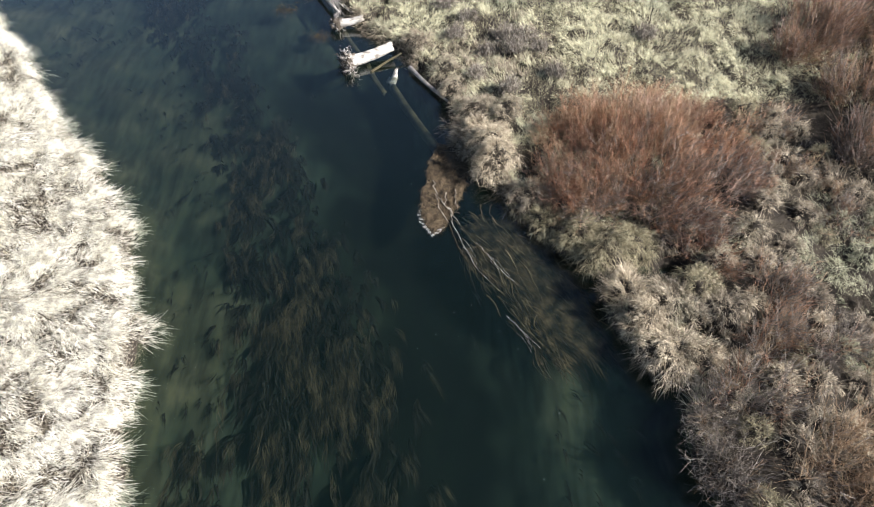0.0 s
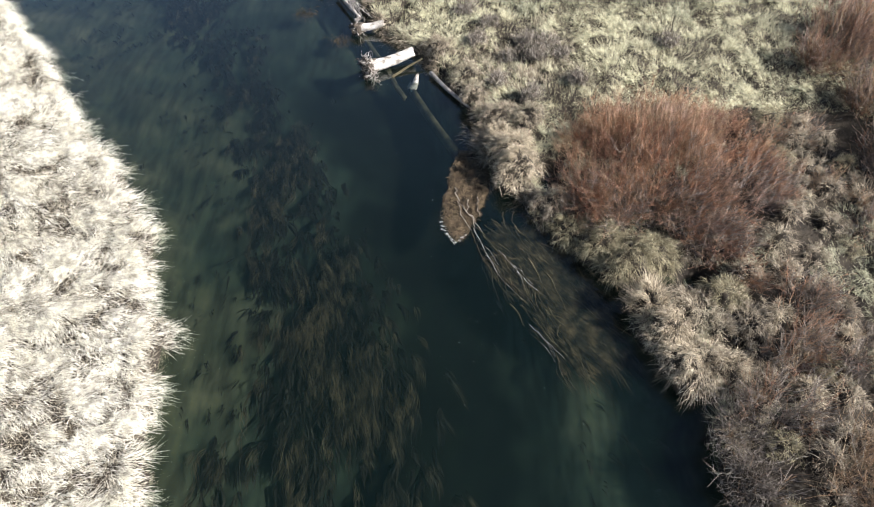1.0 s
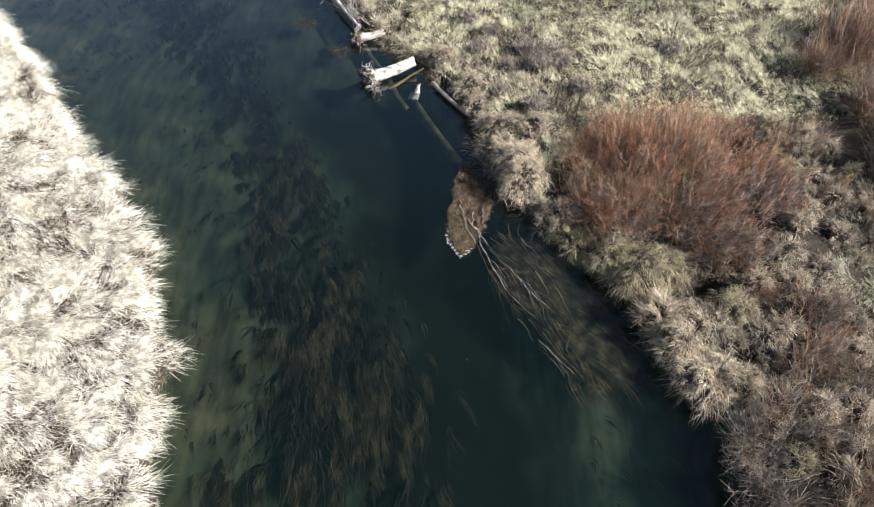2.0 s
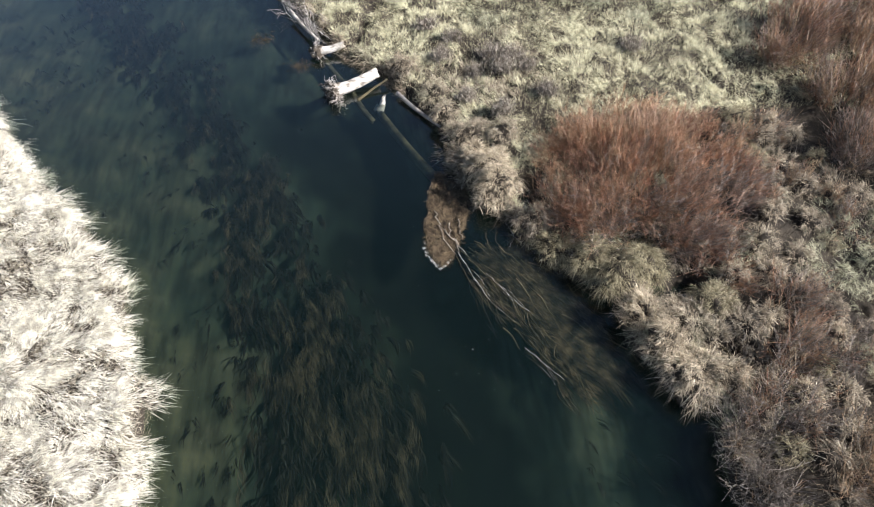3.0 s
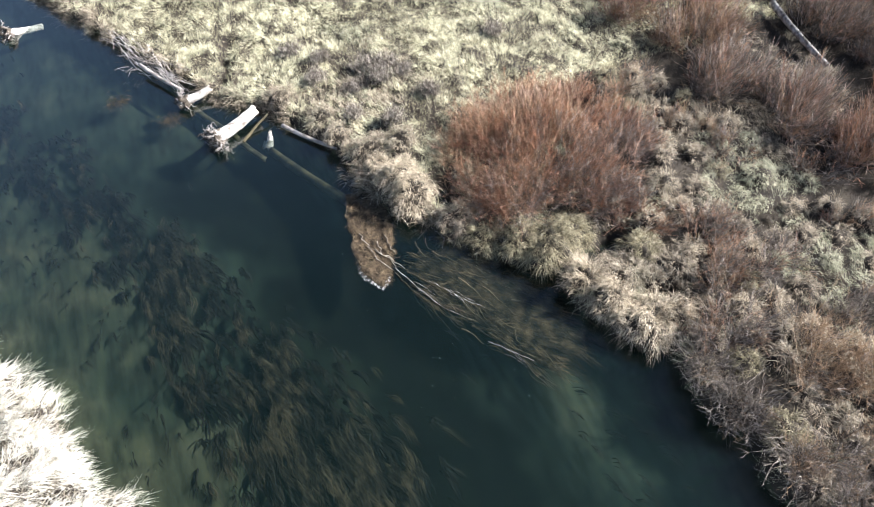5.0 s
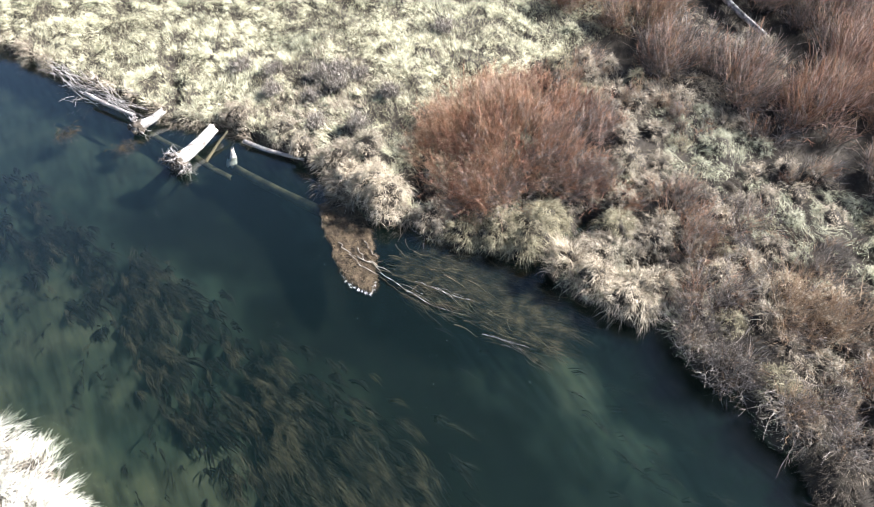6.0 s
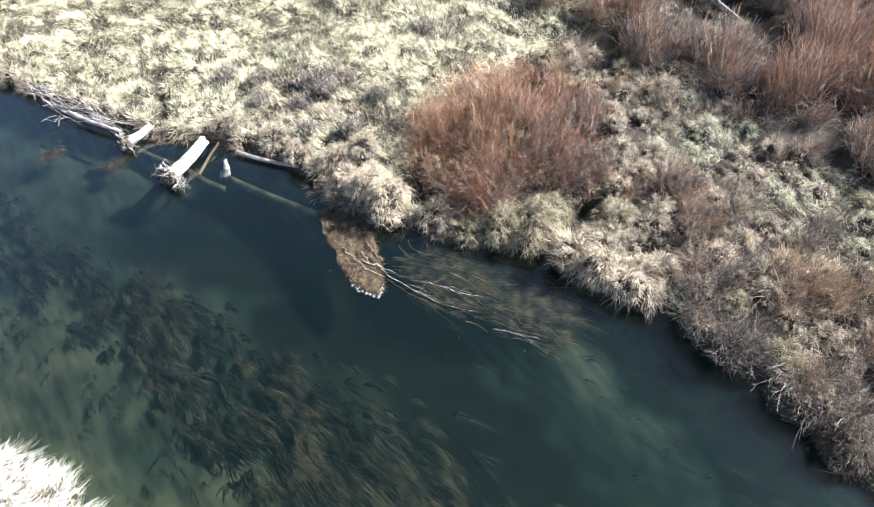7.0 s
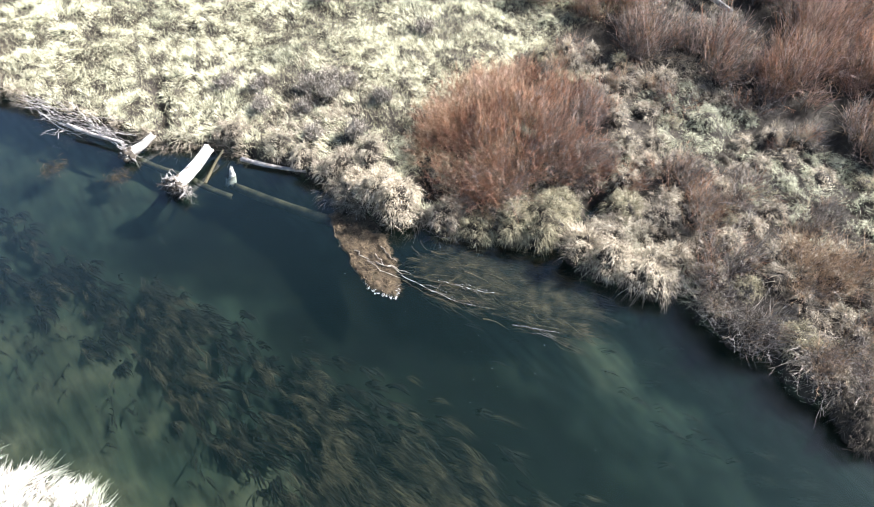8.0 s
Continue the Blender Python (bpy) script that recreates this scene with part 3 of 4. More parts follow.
# ---- tussocks: the large clumps on the right bank, each a thing ----
def tussock(name, x, y, radius, tall, mat, label, count=900, sweep=(0.0, 0.0), group="bank tussocks", upright=0.0, levels=4):
    """A domed clump: locks of parallel blades that spring from a hummock, arch outward and hang."""
    tall = tall * 1.2
    z0 = max(float(height(np.array([x]), np.array([y]))[0]), 0.03)
    phase = rng.uniform(0, 6.28, 2)

    def dome(rho, th):
        edge = radius * (1 + 0.16 * np.sin(3 * th + phase[0]) + 0.1 * np.sin(5 * th + phase[1]))
        return np.stack([rho * edge * np.cos(th), rho * edge * np.sin(th), 0.72 * tall * (1 - np.abs(rho) ** 2.2) * (0.55 + 0.95 * lattice(x + rho * np.cos(th) * radius, y + rho * np.sin(th) * radius, 0.24, 91)) - 0.06], -1)

    locks = max(14, int(620 * radius**2))
    per = max(7, int(count * 1.9 / locks))
    rho, th = np.sqrt(rng.uniform(0.0, 1.0, locks)), rng.uniform(0, 2 * np.pi, locks)
    base = dome(rho, th) + rng.normal(0, 0.03, (locks, 3))
    turn = np.arctan2(np.sin(th) * (rho + 0.15) + sweep[1] * 0.8 + rng.normal(0, 0.28, locks), np.cos(th) * (rho + 0.15) + sweep[0] * 0.8 + rng.normal(0, 0.28, locks))
    size, loose = rng.uniform(0.45, 1.45, locks), rng.normal(0, 0.2, locks)
    w = np.repeat(np.arange(locks), per)
    m = len(w)
    root = base[w] + rng.normal(0, 0.035, (m, 3))
    lean = np.clip((0.3 + 0.5 * rho + loose)[w] * (1 - upright) + rng.normal(0, 0.09, m), 0.05, 0.95)
    data = blades(root, turn[w] + rng.normal(0, 0.6, m), (0.33 * tall * size * (1 + upright))[w] * rng.uniform(0.55, 1.12, m), lean,
                  0.34 * rng.uniform(0.3, 1.7, m), ((0.52 + 0.55 * rho + loose)[w] * rng.uniform(0.6, 1.4, m)) * (1 - upright), 0.0085 * rng.uniform(0.6, 1.4, m), levels)
    thing = tagged(empty(name, (x, y, z0)), label, "grass tussock", group)
    tagged(part("foliage", data, mat, thing), kind="stuff")
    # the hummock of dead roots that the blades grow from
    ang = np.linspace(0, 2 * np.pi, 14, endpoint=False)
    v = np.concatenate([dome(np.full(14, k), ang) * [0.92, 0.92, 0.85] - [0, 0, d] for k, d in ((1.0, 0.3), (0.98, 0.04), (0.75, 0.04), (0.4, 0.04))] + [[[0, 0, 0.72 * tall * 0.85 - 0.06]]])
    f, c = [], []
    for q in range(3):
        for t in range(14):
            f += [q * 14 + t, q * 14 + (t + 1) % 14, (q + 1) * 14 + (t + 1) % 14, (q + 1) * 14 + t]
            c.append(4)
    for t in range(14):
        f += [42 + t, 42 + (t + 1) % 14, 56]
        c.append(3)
    part("hummock", (v, f, c), M_SHADED_SOIL, thing, smooth=True)
    return thing


CREAM_TEXT = "thick cream-coloured dead grass tussock at the water's edge"
OLIVE_TEXT = "yellowish olive grass tussock drooping below the willow"
BROWN_TEXT = "tan and brown dead grass tussock on the bank"
MOUNDS = []
for x, y, radius, tall, mat, text, n, sw in (
        (1.35, 11.9, 0.5, 0.62, M_CREAM, CREAM_TEXT, 1500, (-0.3, -0.5)),
        (1.45, 11.25, 0.52, 0.6, M_CREAM, CREAM_TEXT, 1100, (-0.3, -0.6)),
        (1.0, 12.5, 0.32, 0.46, M_CREAM, CREAM_TEXT, 800, (-0.6, -0.2)),
        (3.35, 8.95, 0.52, 0.55, M_OLIVE, OLIVE_TEXT, 1100, (-0.3, -0.5)),
        (3.9, 8.55, 0.62, 0.66, M_OLIVE, OLIVE_TEXT, 1400, (-0.2, -0.6)),
        (4.5, 8.72, 0.48, 0.62, M_OLIVE, OLIVE_TEXT, 1000, (0.1, -0.6)),
        (2.65, 9.5, 0.48, 0.5, M_OLIVE, OLIVE_TEXT, 900, (-0.5, -0.5)),
        (2.25, 10.25, 0.42, 0.48, M_BANK, BROWN_TEXT, 800, (-0.5, -0.5)),
        (4.45, 6.75, 0.50, 0.60, M_CREAM, CREAM_TEXT, 1000, (-0.6, -0.2)),
        (4.85, 5.95, 0.62, 0.62, M_CREAM, CREAM_TEXT, 1500, (-0.2, -0.5)),
        (5.5, 5.8, 0.45, 0.60, M_CREAM, CREAM_TEXT, 1000, (0.4, -0.6)),
        (5.1, 7.2, 0.60, 0.55, M_BANK, BROWN_TEXT, 1200, (-0.2, 0.0)),
        (5.8, 7.55, 0.5, 0.50, M_OLIVE, "dull olive grass tussock among brown brush", 1000, (0, 0)),
        (6.2, 6.9, 0.50, 0.50, M_BANK, BROWN_TEXT, 900, (0.1, 0)),
        (5.9, 2.75, 0.45, 0.45, M_OLIVE, "pale olive grass tussock at the foot of grey brush", 800, (-0.3, 0)),
        (5.55, 6.75, 0.34, 0.42, M_BANK, BROWN_TEXT, 600, (0.2, 0.1)),
        (6.05, 7.65, 0.34, 0.40, M_CREAM, BROWN_TEXT, 600, (-0.2, 0.1)),
        (6.75, 7.05, 0.36, 0.40, M_CREAM, BROWN_TEXT, 600, (0.2, -0.2)),
        (6.25, 6.1, 0.34, 0.40, M_BANK, BROWN_TEXT, 600, (0.0, -0.4)),
        (7.4, 6.5, 0.36, 0.38, M_BANK, BROWN_TEXT, 600, (0.3, 0.2)),
        (6.9, 5.3, 0.34, 0.38, M_CREAM, BROWN_TEXT, 550, (0.1, -0.3)),
        (7.6, 5.3, 0.36, 0.40, M_BANK, BROWN_TEXT, 600, (-0.2, 0.2)),
        (6.1, 4.2, 0.32, 0.36, M_OLIVE, "dull olive grass tussock among brown brush", 500, (-0.3, 0.1)),
        (6.7, 3.2, 0.34, 0.38, M_BANK, BROWN_TEXT, 550, (0.0, 0.3)),
        (7.9, 4.3, 0.34, 0.38, M_CREAM, BROWN_TEXT, 550, (0.2, 0.0)),
        (8.5, 5.2, 0.36, 0.36, M_BANK, BROWN_TEXT, 550, (-0.1, -0.3)),
        (8.2, 7.2, 0.36, 0.36, M_BANK, BROWN_TEXT, 550, (0.2, 0.2)),
        (7.3, 8.2, 0.36, 0.40, M_CREAM, BROWN_TEXT, 600, (-0.2, -0.2)),
        (8.1, 8.6, 0.36, 0.38, M_BANK, BROWN_TEXT, 550, (0.1, -0.2)),
        (8.7, 9.5, 0.36, 0.38, M_BANK, BROWN_TEXT, 550, (0.2, 0.0)),
        (8.9, 11.4, 0.36, 0.38, M_CREAM, BROWN_TEXT, 550, (-0.2, 0.2)),
        (9.6, 11.3, 0.34, 0.36, M_OLIVE, "dull olive grass tussock among brown brush", 500, (0.0, 0.0)),
        (9.6, 6.4, 0.36, 0.36, M_BANK, BROWN_TEXT, 550, (0.2, 0.2)),
        (5.7, 1.7, 0.34, 0.40, M_BANK, BROWN_TEXT, 550, (-0.4, 0.0)),
        (6.9, 1.9, 0.34, 0.38, M_BANK, BROWN_TEXT, 550, (0.1, 0.1)),
        (7.1, 2.6, 0.34, 0.38, M_BANK, BROWN_TEXT, 550, (0.1, 0.1)),
        (5.55, 0.9, 0.55, 0.5, M_DULL_SHADED, "dark brown matted grass mound among brush", 900, (-0.5, 0)),
        (0.45, 14.0, 0.34, 0.42, M_BANK, BROWN_TEXT, 600, (-0.5, -0.3)),
        (0.2, 14.9, 0.40, 0.42, M_BANK, BROWN_TEXT, 700, (-0.5, -0.1)),
        (1.1, 13.2, 0.5, 0.45, M_BANK, BROWN_TEXT, 900, (-0.3, -0.2)),
        (1.85, 13.0, 0.5, 0.42, M_BANK, BROWN_TEXT, 900, (-0.1, -0.2)),
        (-0.6, 16.1, 0.42, 0.42, M_BANK, BROWN_TEXT, 700, (-0.4, -0.3))):
    tussock("grass_tussock", x, y, radius, tall, mat, text, n, sweep=sw)
    MOUNDS.append((x, y, radius))
tussock("grass_tussock", 4.12, 7.45, 0.4, 0.62, M_CREAM, "cream grass tussock with long upright fanned blades", 800, (-0.3, 0.2), upright=0.45)
MOUNDS.append((4.12, 7.45, 0.4))

# lower mounds between them, with dark gaps left open
mr = np.random.default_rng(19)
for _ in range(2600):
    x, y = mr.uniform(4.3, 11.5), mr.uniform(0.3, 13.0)
    radius = mr.uniform(0.24, 0.42)
    inland = banks(np.array([x]), np.array([y]))[0][0]
    if inland < 0.25 or x < 5.0 + 0.42 * max(y - 8.2, 0) or x + 0.3 * y > 12.9 + 0.05 * y:
        continue
    if math.hypot((x - 5.2) / 2.9, (y - 11.15) / 2.2) < 1 or min(math.hypot(x - u, y - v) for u, v in HOLES) < radius + 0.22:
        continue
    if any(math.hypot(x - u, y - v) < 0.97 * (radius + w) for u, v, w in MOUNDS):
        continue
    MOUNDS.append((x, y, radius))
    damp = math.hypot(x - 9.4, (y - 8.3) * 0.8) < 1.5 or math.hypot(x - 9.7, y - 4.8) < 1.8
    pick = mr.random()
    mat, text = ((M_GREEN, "grey-green grass tussock on damp ground") if damp and pick < 0.6 else (M_BANK, BROWN_TEXT) if pick < 0.45 else (M_DULL_SHADED, "dark brown matted grass mound among brush") if pick < 0.65
                 else (M_OLIVE, "dull olive grass tussock among brown brush") if pick < 0.82 else (M_CREAM, BROWN_TEXT))
    tussock("grass_tussock", x, y, radius, mr.uniform(0.2, 0.32) if damp else mr.uniform(0.36, 0.6), mat, text, 430, (mr.uniform(-0.4, 0.1), mr.uniform(-0.4, 0.2)), levels=3)


# ---- shrubs ----
def shrub(name, x, y, rx, ry, tall, kinds, label, category="shrub", group="bank shrubs", splay=0.35, turn=0.0, twigs=4, crowns=9, wiggle=0.055, thick=0.0074, spread=0.14, bias=None):
    """A shrub of many stems from several root crowns; kinds: (part name, material, stems)."""
    z0 = float(height(np.array([x]), np.array([y]))[0])
    thing = tagged(empty(name, (x, y, z0)), label, category, group)
    ca, sa = math.cos(turn), math.sin(turn)
    cr = rng.random(crowns) ** 0.5 * 0.85
    ct = rng.uniform(0, 2 * np.pi, crowns)
    cx, cy = cr * np.cos(ct) * rx, cr * np.sin(ct) * ry
    ch = rng.uniform(0.5, 1.2, crowns)
    for pname, mat, count in kinds:
        pull = (bias or {}).get(pname, (0.0, 0.0))
        share = np.exp(pull[0] * cx / rx + pull[1] * cy / ry)
        which = rng.choice(crowns, count, p=share / share.sum())
        ux = cx[which] + rng.normal(0, spread * rx, count)
        uy = cy[which] + rng.normal(0, spread * ry, count)
        out = np.hypot(ux / rx, uy / ry)
        keep = out < 1.05
        ux, uy, out, which = ux[keep], uy[keep], out[keep], which[keep]
        m = len(ux)
        px, py = ux * ca - uy * sa, ux * sa + uy * ca
        root = np.stack([px, py, height(px + x, py + y) - z0 - 0.03], -1)
        az = np.arctan2(py, px) + rng.normal(0, 0.9, m)
        lean = np.abs(rng.normal(0.12 + splay * out, 0.24, m))
        ln = tall * (1.08 - 0.45 * out**2) * rng.uniform(0.55, 1.12, m) * ch[which]
        mid, rad = stems(root, az, lean, ln, wiggle, np.full(m, thick) * rng.uniform(0.6, 1.3, m), 5)
        pieces = [tubes(mid, rad)]
        for q in range(twigs):
            at = rng.uniform(0.2, 0.92, m)
            lo = np.clip((at * 4).astype(int), 0, 3)
            fr = (at * 4 - lo)[:, None]
            base = mid[np.arange(m), lo] * (1 - fr) + mid[np.arange(m), lo + 1] * fr
            tm, tr = stems(base, az + rng.normal(0, 1.2, m), lean + np.abs(rng.normal(0.3, 0.2, m)), ln * (1 - at) * rng.uniform(0.3, 0.8, m) + 0.14, wiggle * 1.8,
                           np.full(m, thick * 0.6), 2)
            pieces.append(tubes(tm, tr))
        tagged(part(pname, joined(pieces), mat, thing), kind="stuff")
    return thing


RED = "leafless red-brown willow shrub with upright dense stems"
shrub("willow_shrub", 5.3, 11.05, 3.3, 2.5, 0.98, (("red_growth", M_RED, 1700), ("orange_growth", M_ORANGE, 650), ("grey_growth", M_GREYTWIG, 900)),
      "broad leafless willow shrub, red-brown with orange stems", "willow", "willows", turn=0.1, crowns=70, splay=0.5, twigs=9, wiggle=0.11, thick=0.0056, spread=0.08,
      bias={"orange_growth": (-0.6, 1.6), "grey_growth": (0.5, -1.9), "red_growth": (0.1, 0.1)})
for x, y, rx, ry, tall, k, text in (
        (10.9, 16.3, 1.3, 1.6, 1.65, (500, 200, 150), RED),
        (11.9, 13.7, 1.3, 1.3, 1.35, (250, 350, 250), "leafless willow shrub with tan and orange stems"),
        (11.2, 11.6, 1.2, 1.1, 1.25, (250, 60, 450), "leafless greyish mauve willow shrub"),
        (12.2, 9.6, 1.3, 1.1, 1.35, (300, 60, 450), "leafless greyish mauve willow shrub"),
        (13.3, 7.6, 1.4, 1.2, 1.55, (550, 160, 150), RED),
        (15.3, 8.4, 1.6, 1.4, 1.65, (550, 160, 200), RED),
        (14.9, 6.2, 1.4, 1.3, 1.55, (500, 160, 150), RED),
        (17.0, 6.8, 1.4, 1.4, 1.55, (300, 100, 300), RED),
        (16.6, 10.2, 1.4, 1.2, 1.55, (150, 80, 450), "leafless grey willow shrub behind a fallen pale log"),
        (13.4, 17.2, 1.5, 1.6, 1.65, (400, 150, 200), RED),
        (12.9, 4.9, 1.1, 1.0, 1.25, (250, 80, 250), RED),
        (16.1, 12.6, 1.2, 1.2, 1.5, (150, 80, 450), "leafless grey willow shrub behind a fallen pale log"),
        (17.6, 13.6, 1.3, 1.2, 1.6, (300, 80, 300), RED),
        (18.3, 11.2, 1.3, 1.2, 1.6, (300, 120, 250), RED),
        (15.9, 15.4, 1.3, 1.3, 1.6, (350, 120, 250), RED),
        (18.9, 8.6, 1.3, 1.3, 1.6, (350, 120, 250), RED),
        (12.9, 15.3, 0.9, 0.8, 1.2, (100, 250, 150), "leafless willow shrub with tan and orange stems")):
    shrub("willow_shrub", x, y, rx, ry, tall, (("red_growth", M_RED, k[0] // 3), ("mauve_growth", M_MAUVE, k[0] // 2), ("orange_growth", M_ORANGE, k[1]), ("grey_growth", M_GREYTWIG, k[2])), text, "willow", "willows", crowns=14, twigs=4, thick=0.0068, splay=0.42)

BRUSH = "tangled grey leafless brush leaning over the water"
for x, y, rx, ry, tall, k, text in (
        (5.5, 4.55, 0.75, 0.75, 0.8, (0, 40, 420), BRUSH),
        (5.55, 3.55, 0.6, 0.6, 0.75, (0, 60, 380), BRUSH),
        (6.4, 4.9, 0.8, 0.7, 1.15, (80, 60, 300), "low grey and brown brush on the bank"),
        (6.9, 6.1, 0.8, 0.7, 1.0, (160, 60, 260), "low grey and rust-brown brush on the bank"),
        (7.3, 7.3, 0.8, 0.7, 0.75, (120, 60, 260), "low grey and rust-brown brush on the bank"),
        (8.1, 6.0, 0.9, 0.7, 0.75, (40, 40, 330), "low greyish brush in the dead grass"),
        (7.3, 3.7, 0.85, 0.7, 1.1, (0, 380, 120), "orange-brown leafless shrub among grey brush"),
        (8.1, 2.9, 0.8, 0.7, 0.9, (0, 340, 120), "orange-brown leafless shrub among grey brush"),
        (6.3, 2.1, 0.7, 0.6, 0.95, (0, 160, 260), BRUSH),
        (5.75, 2.2, 0.45, 0.45, 0.65, (0, 160, 120), BRUSH),
        (6.6, 1.0, 0.8, 0.6, 0.95, (0, 60, 330), BRUSH),
        (7.6, 1.6, 0.8, 0.7, 0.8, (60, 100, 300), "low grey and brown brush on the bank"),
        (8.9, 4.4, 0.8, 0.6, 0.55, (0, 60, 260), "low greyish brush in the dead grass"),
        (6.3, 8.3, 0.8, 0.5, 0.7, (200, 60, 160), "rust-brown brush at the foot of the willow"),
        (9.1, 10.4, 0.7, 0.8, 0.6, (40, 180, 160), "low orange and tan brush beside the willow"),
        (8.9, 12.6, 0.7, 0.7, 0.55, (20, 140, 180), "low tan brush beside the willow"),
        (9.9, 9.2, 0.7, 0.6, 0.6, (60, 60, 240), "low grey brush in the dead grass"),
        (10.9, 6.3, 0.8, 0.6, 0.55, (60, 60, 240), "low grey brush in the dead grass"),
        (11.3, 8.0, 0.7, 0.6, 0.7, (60, 20, 280), "low grey brush in the dead grass")):
    kinds = [(n, m, int(c * 0.4)) for n, m, c in (("red_growth", M_RED, k[0]), ("orange_growth", M_ORANGE, k[1]), ("grey_growth", M_GREYTWIG, k[2])) if c]
    bush = shrub("brush", x, y, rx, ry, tall, kinds, text, "shrub", "low brush", splay=0.62, twigs=5, wiggle=0.105, crowns=6, thick=0.0058, spread=0.13)
    if text == BRUSH:
        # pale crooked branches that reach out over the river
        pieces = []
        for _ in range(16):
            az, rise, ln = np.pi + rng.normal(-0.1, 0.75), rng.uniform(0.1, 0.7), rng.uniform(0.5, 0.95)
            root = np.array([-0.1 * rx + rng.normal(0, 0.25 * rx), rng.normal(0, 0.5 * ry), 0.12])
            pts, head = [root], np.array([math.cos(az), math.sin(az), rise])
            for q in range(4):
                head = head + np.array([rng.normal(0, 0.3), rng.normal(0, 0.3), rng.normal(-0.12, 0.15)])
                pts.append(pts[-1] + head / np.linalg.norm(head) * ln / 4)
            pieces.append(path_tube(pts, 0.007, 0.0035, 10, 5, 0.006))
            for q in range(7):
                k = rng.integers(1, 5)
                side = np.array([math.cos(az + rng.normal(0, 0.9)), math.sin(az + rng.normal(0, 0.9)), rng.normal(0.15, 0.3)]) * rng.uniform(0.12, 0.32)
                pieces.append(path_tube([pts[k], pts[k] + side * 0.6, pts[k] + side + [0, 0, -0.03]], 0.004, 0.0022, 6, 4, 0.006))
        tagged(part("overhang", joined(pieces), M_TWIGPALE, bush), kind="stuff")


def sagebrush(x, y, radius, tall):
    z0 = float(height(np.array([x]), np.array([y]))[0])
    thing = tagged(empty("sagebrush", (x, y, z0)), "small grey-mauve sagebrush in pale meadow grass", "shrub", "sagebrush")
    n = 110
    az = rng.uniform(0, 2 * np.pi, n)
    root = np.stack([np.cos(az) * 0.1 * radius, np.sin(az) * 0.1 * radius, np.zeros(n)], -1)
    mid, rad = stems(root, az, np.abs(rng.normal(0.7, 0.35, n)), radius * rng.uniform(0.6, 1.1, n), 0.05, np.full(n, 0.007), 4)
    mid[..., 2] *= tall / radius
    part("branchwork", tubes(mid, rad), M_GREYTWIG, thing)
    tip = np.repeat(np.concatenate([mid[:, 3], mid[:, 2]]), 5, axis=0)
    m = len(tip)
    root = tip + rng.normal(0, 0.05, (m, 3))
    part("foliage", blades(root, rng.uniform(0, 6.28, m), rng.uniform(0.05, 0.12, m), rng.uniform(0.1, 0.8, m), np.full(m, 0.1), np.full(m, 0.1), np.full(m, 0.014)), M_SAGE, thing)


for x, y, radius, tall in ((1.95, 16.2, 0.5, 0.36), (2.5, 16.05, 0.42, 0.32), (2.2, 15.5, 0.38, 0.3), (1.4, 15.6, 0.35, 0.28), (6.15, 16.25, 0.36, 0.34), (1.95, 13.85, 0.36, 0.36),
                           (2.9, 15.6, 0.35, 0.28), (0.9, 17.2, 0.35, 0.26), (0.5, 16.4, 0.32, 0.25), (3.3, 14.4, 0.32, 0.26), (1.1, 14.6, 0.32, 0.26), (4.6, 19.6, 0.45, 0.32), (0.2, 18.0, 0.4, 0.25)):
    sagebrush(x, y, radius, tall)


# ---- dead wood ----
def trunk(p, q, r0, r1, sides=18, rings=14, seed=1, ragged=0.02):
    """A bare log from p to q, with flutes, knots and broken, dished ends."""
    g = np.random.default_rng(seed)
    p, q = np.array(p, float), np.array(q, float)
    ax = (q - p) / np.linalg.norm(q - p)
    a = np.cross(ax, (0, 0, 1)); a /= np.linalg.norm(a)
    b = np.cross(ax, a)
    ang = np.linspace(0, 2 * np.pi, sides, endpoint=False)
    s = np.linspace(0, 1, rings)
    flute = 1 + 0.07 * np.sin(3 * ang + g.random() * 6) + 0.04 * np.sin(7 * ang + g.random() * 6)
    bend = a * 0.03 * np.sin(s * 3.0)[:, None] + b * 0.02 * np.sin(s * 4.0)[:, None]
    rad = (r0 + (r1 - r0) * s)[:, None] * flute * (1 + g.normal(0, 0.025, (rings, sides)))
    mid = p + (q - p) * s[:, None] + bend
    v = mid[:, None] + rad[..., None] * (a * np.cos(ang)[:, None] + b * np.sin(ang)[:, None])
    v[0] += ax * g.normal(0, ragged, sides)[:, None]
    v[-1] += ax * g.normal(0, ragged, sides)[:, None]
    v = np.concatenate([v.reshape(-1, 3), [p + ax * 0.03], [q - ax * 0.02]])
    f, c = [], []
    for i in range(rings - 1):
        for t in range(sides):
            u = (t + 1) % sides
            f += [i * sides + t, i * sides + u, (i + 1) * sides + u, (i + 1) * sides + t]
            c.append(4)
    n = rings * sides
    for t in range(sides):
        u = (t + 1) % sides
        f += [t, n, u, (rings - 1) * sides + t, (rings - 1) * sides + u, n + 1]
        c += [3, 3]
    return v, f, c


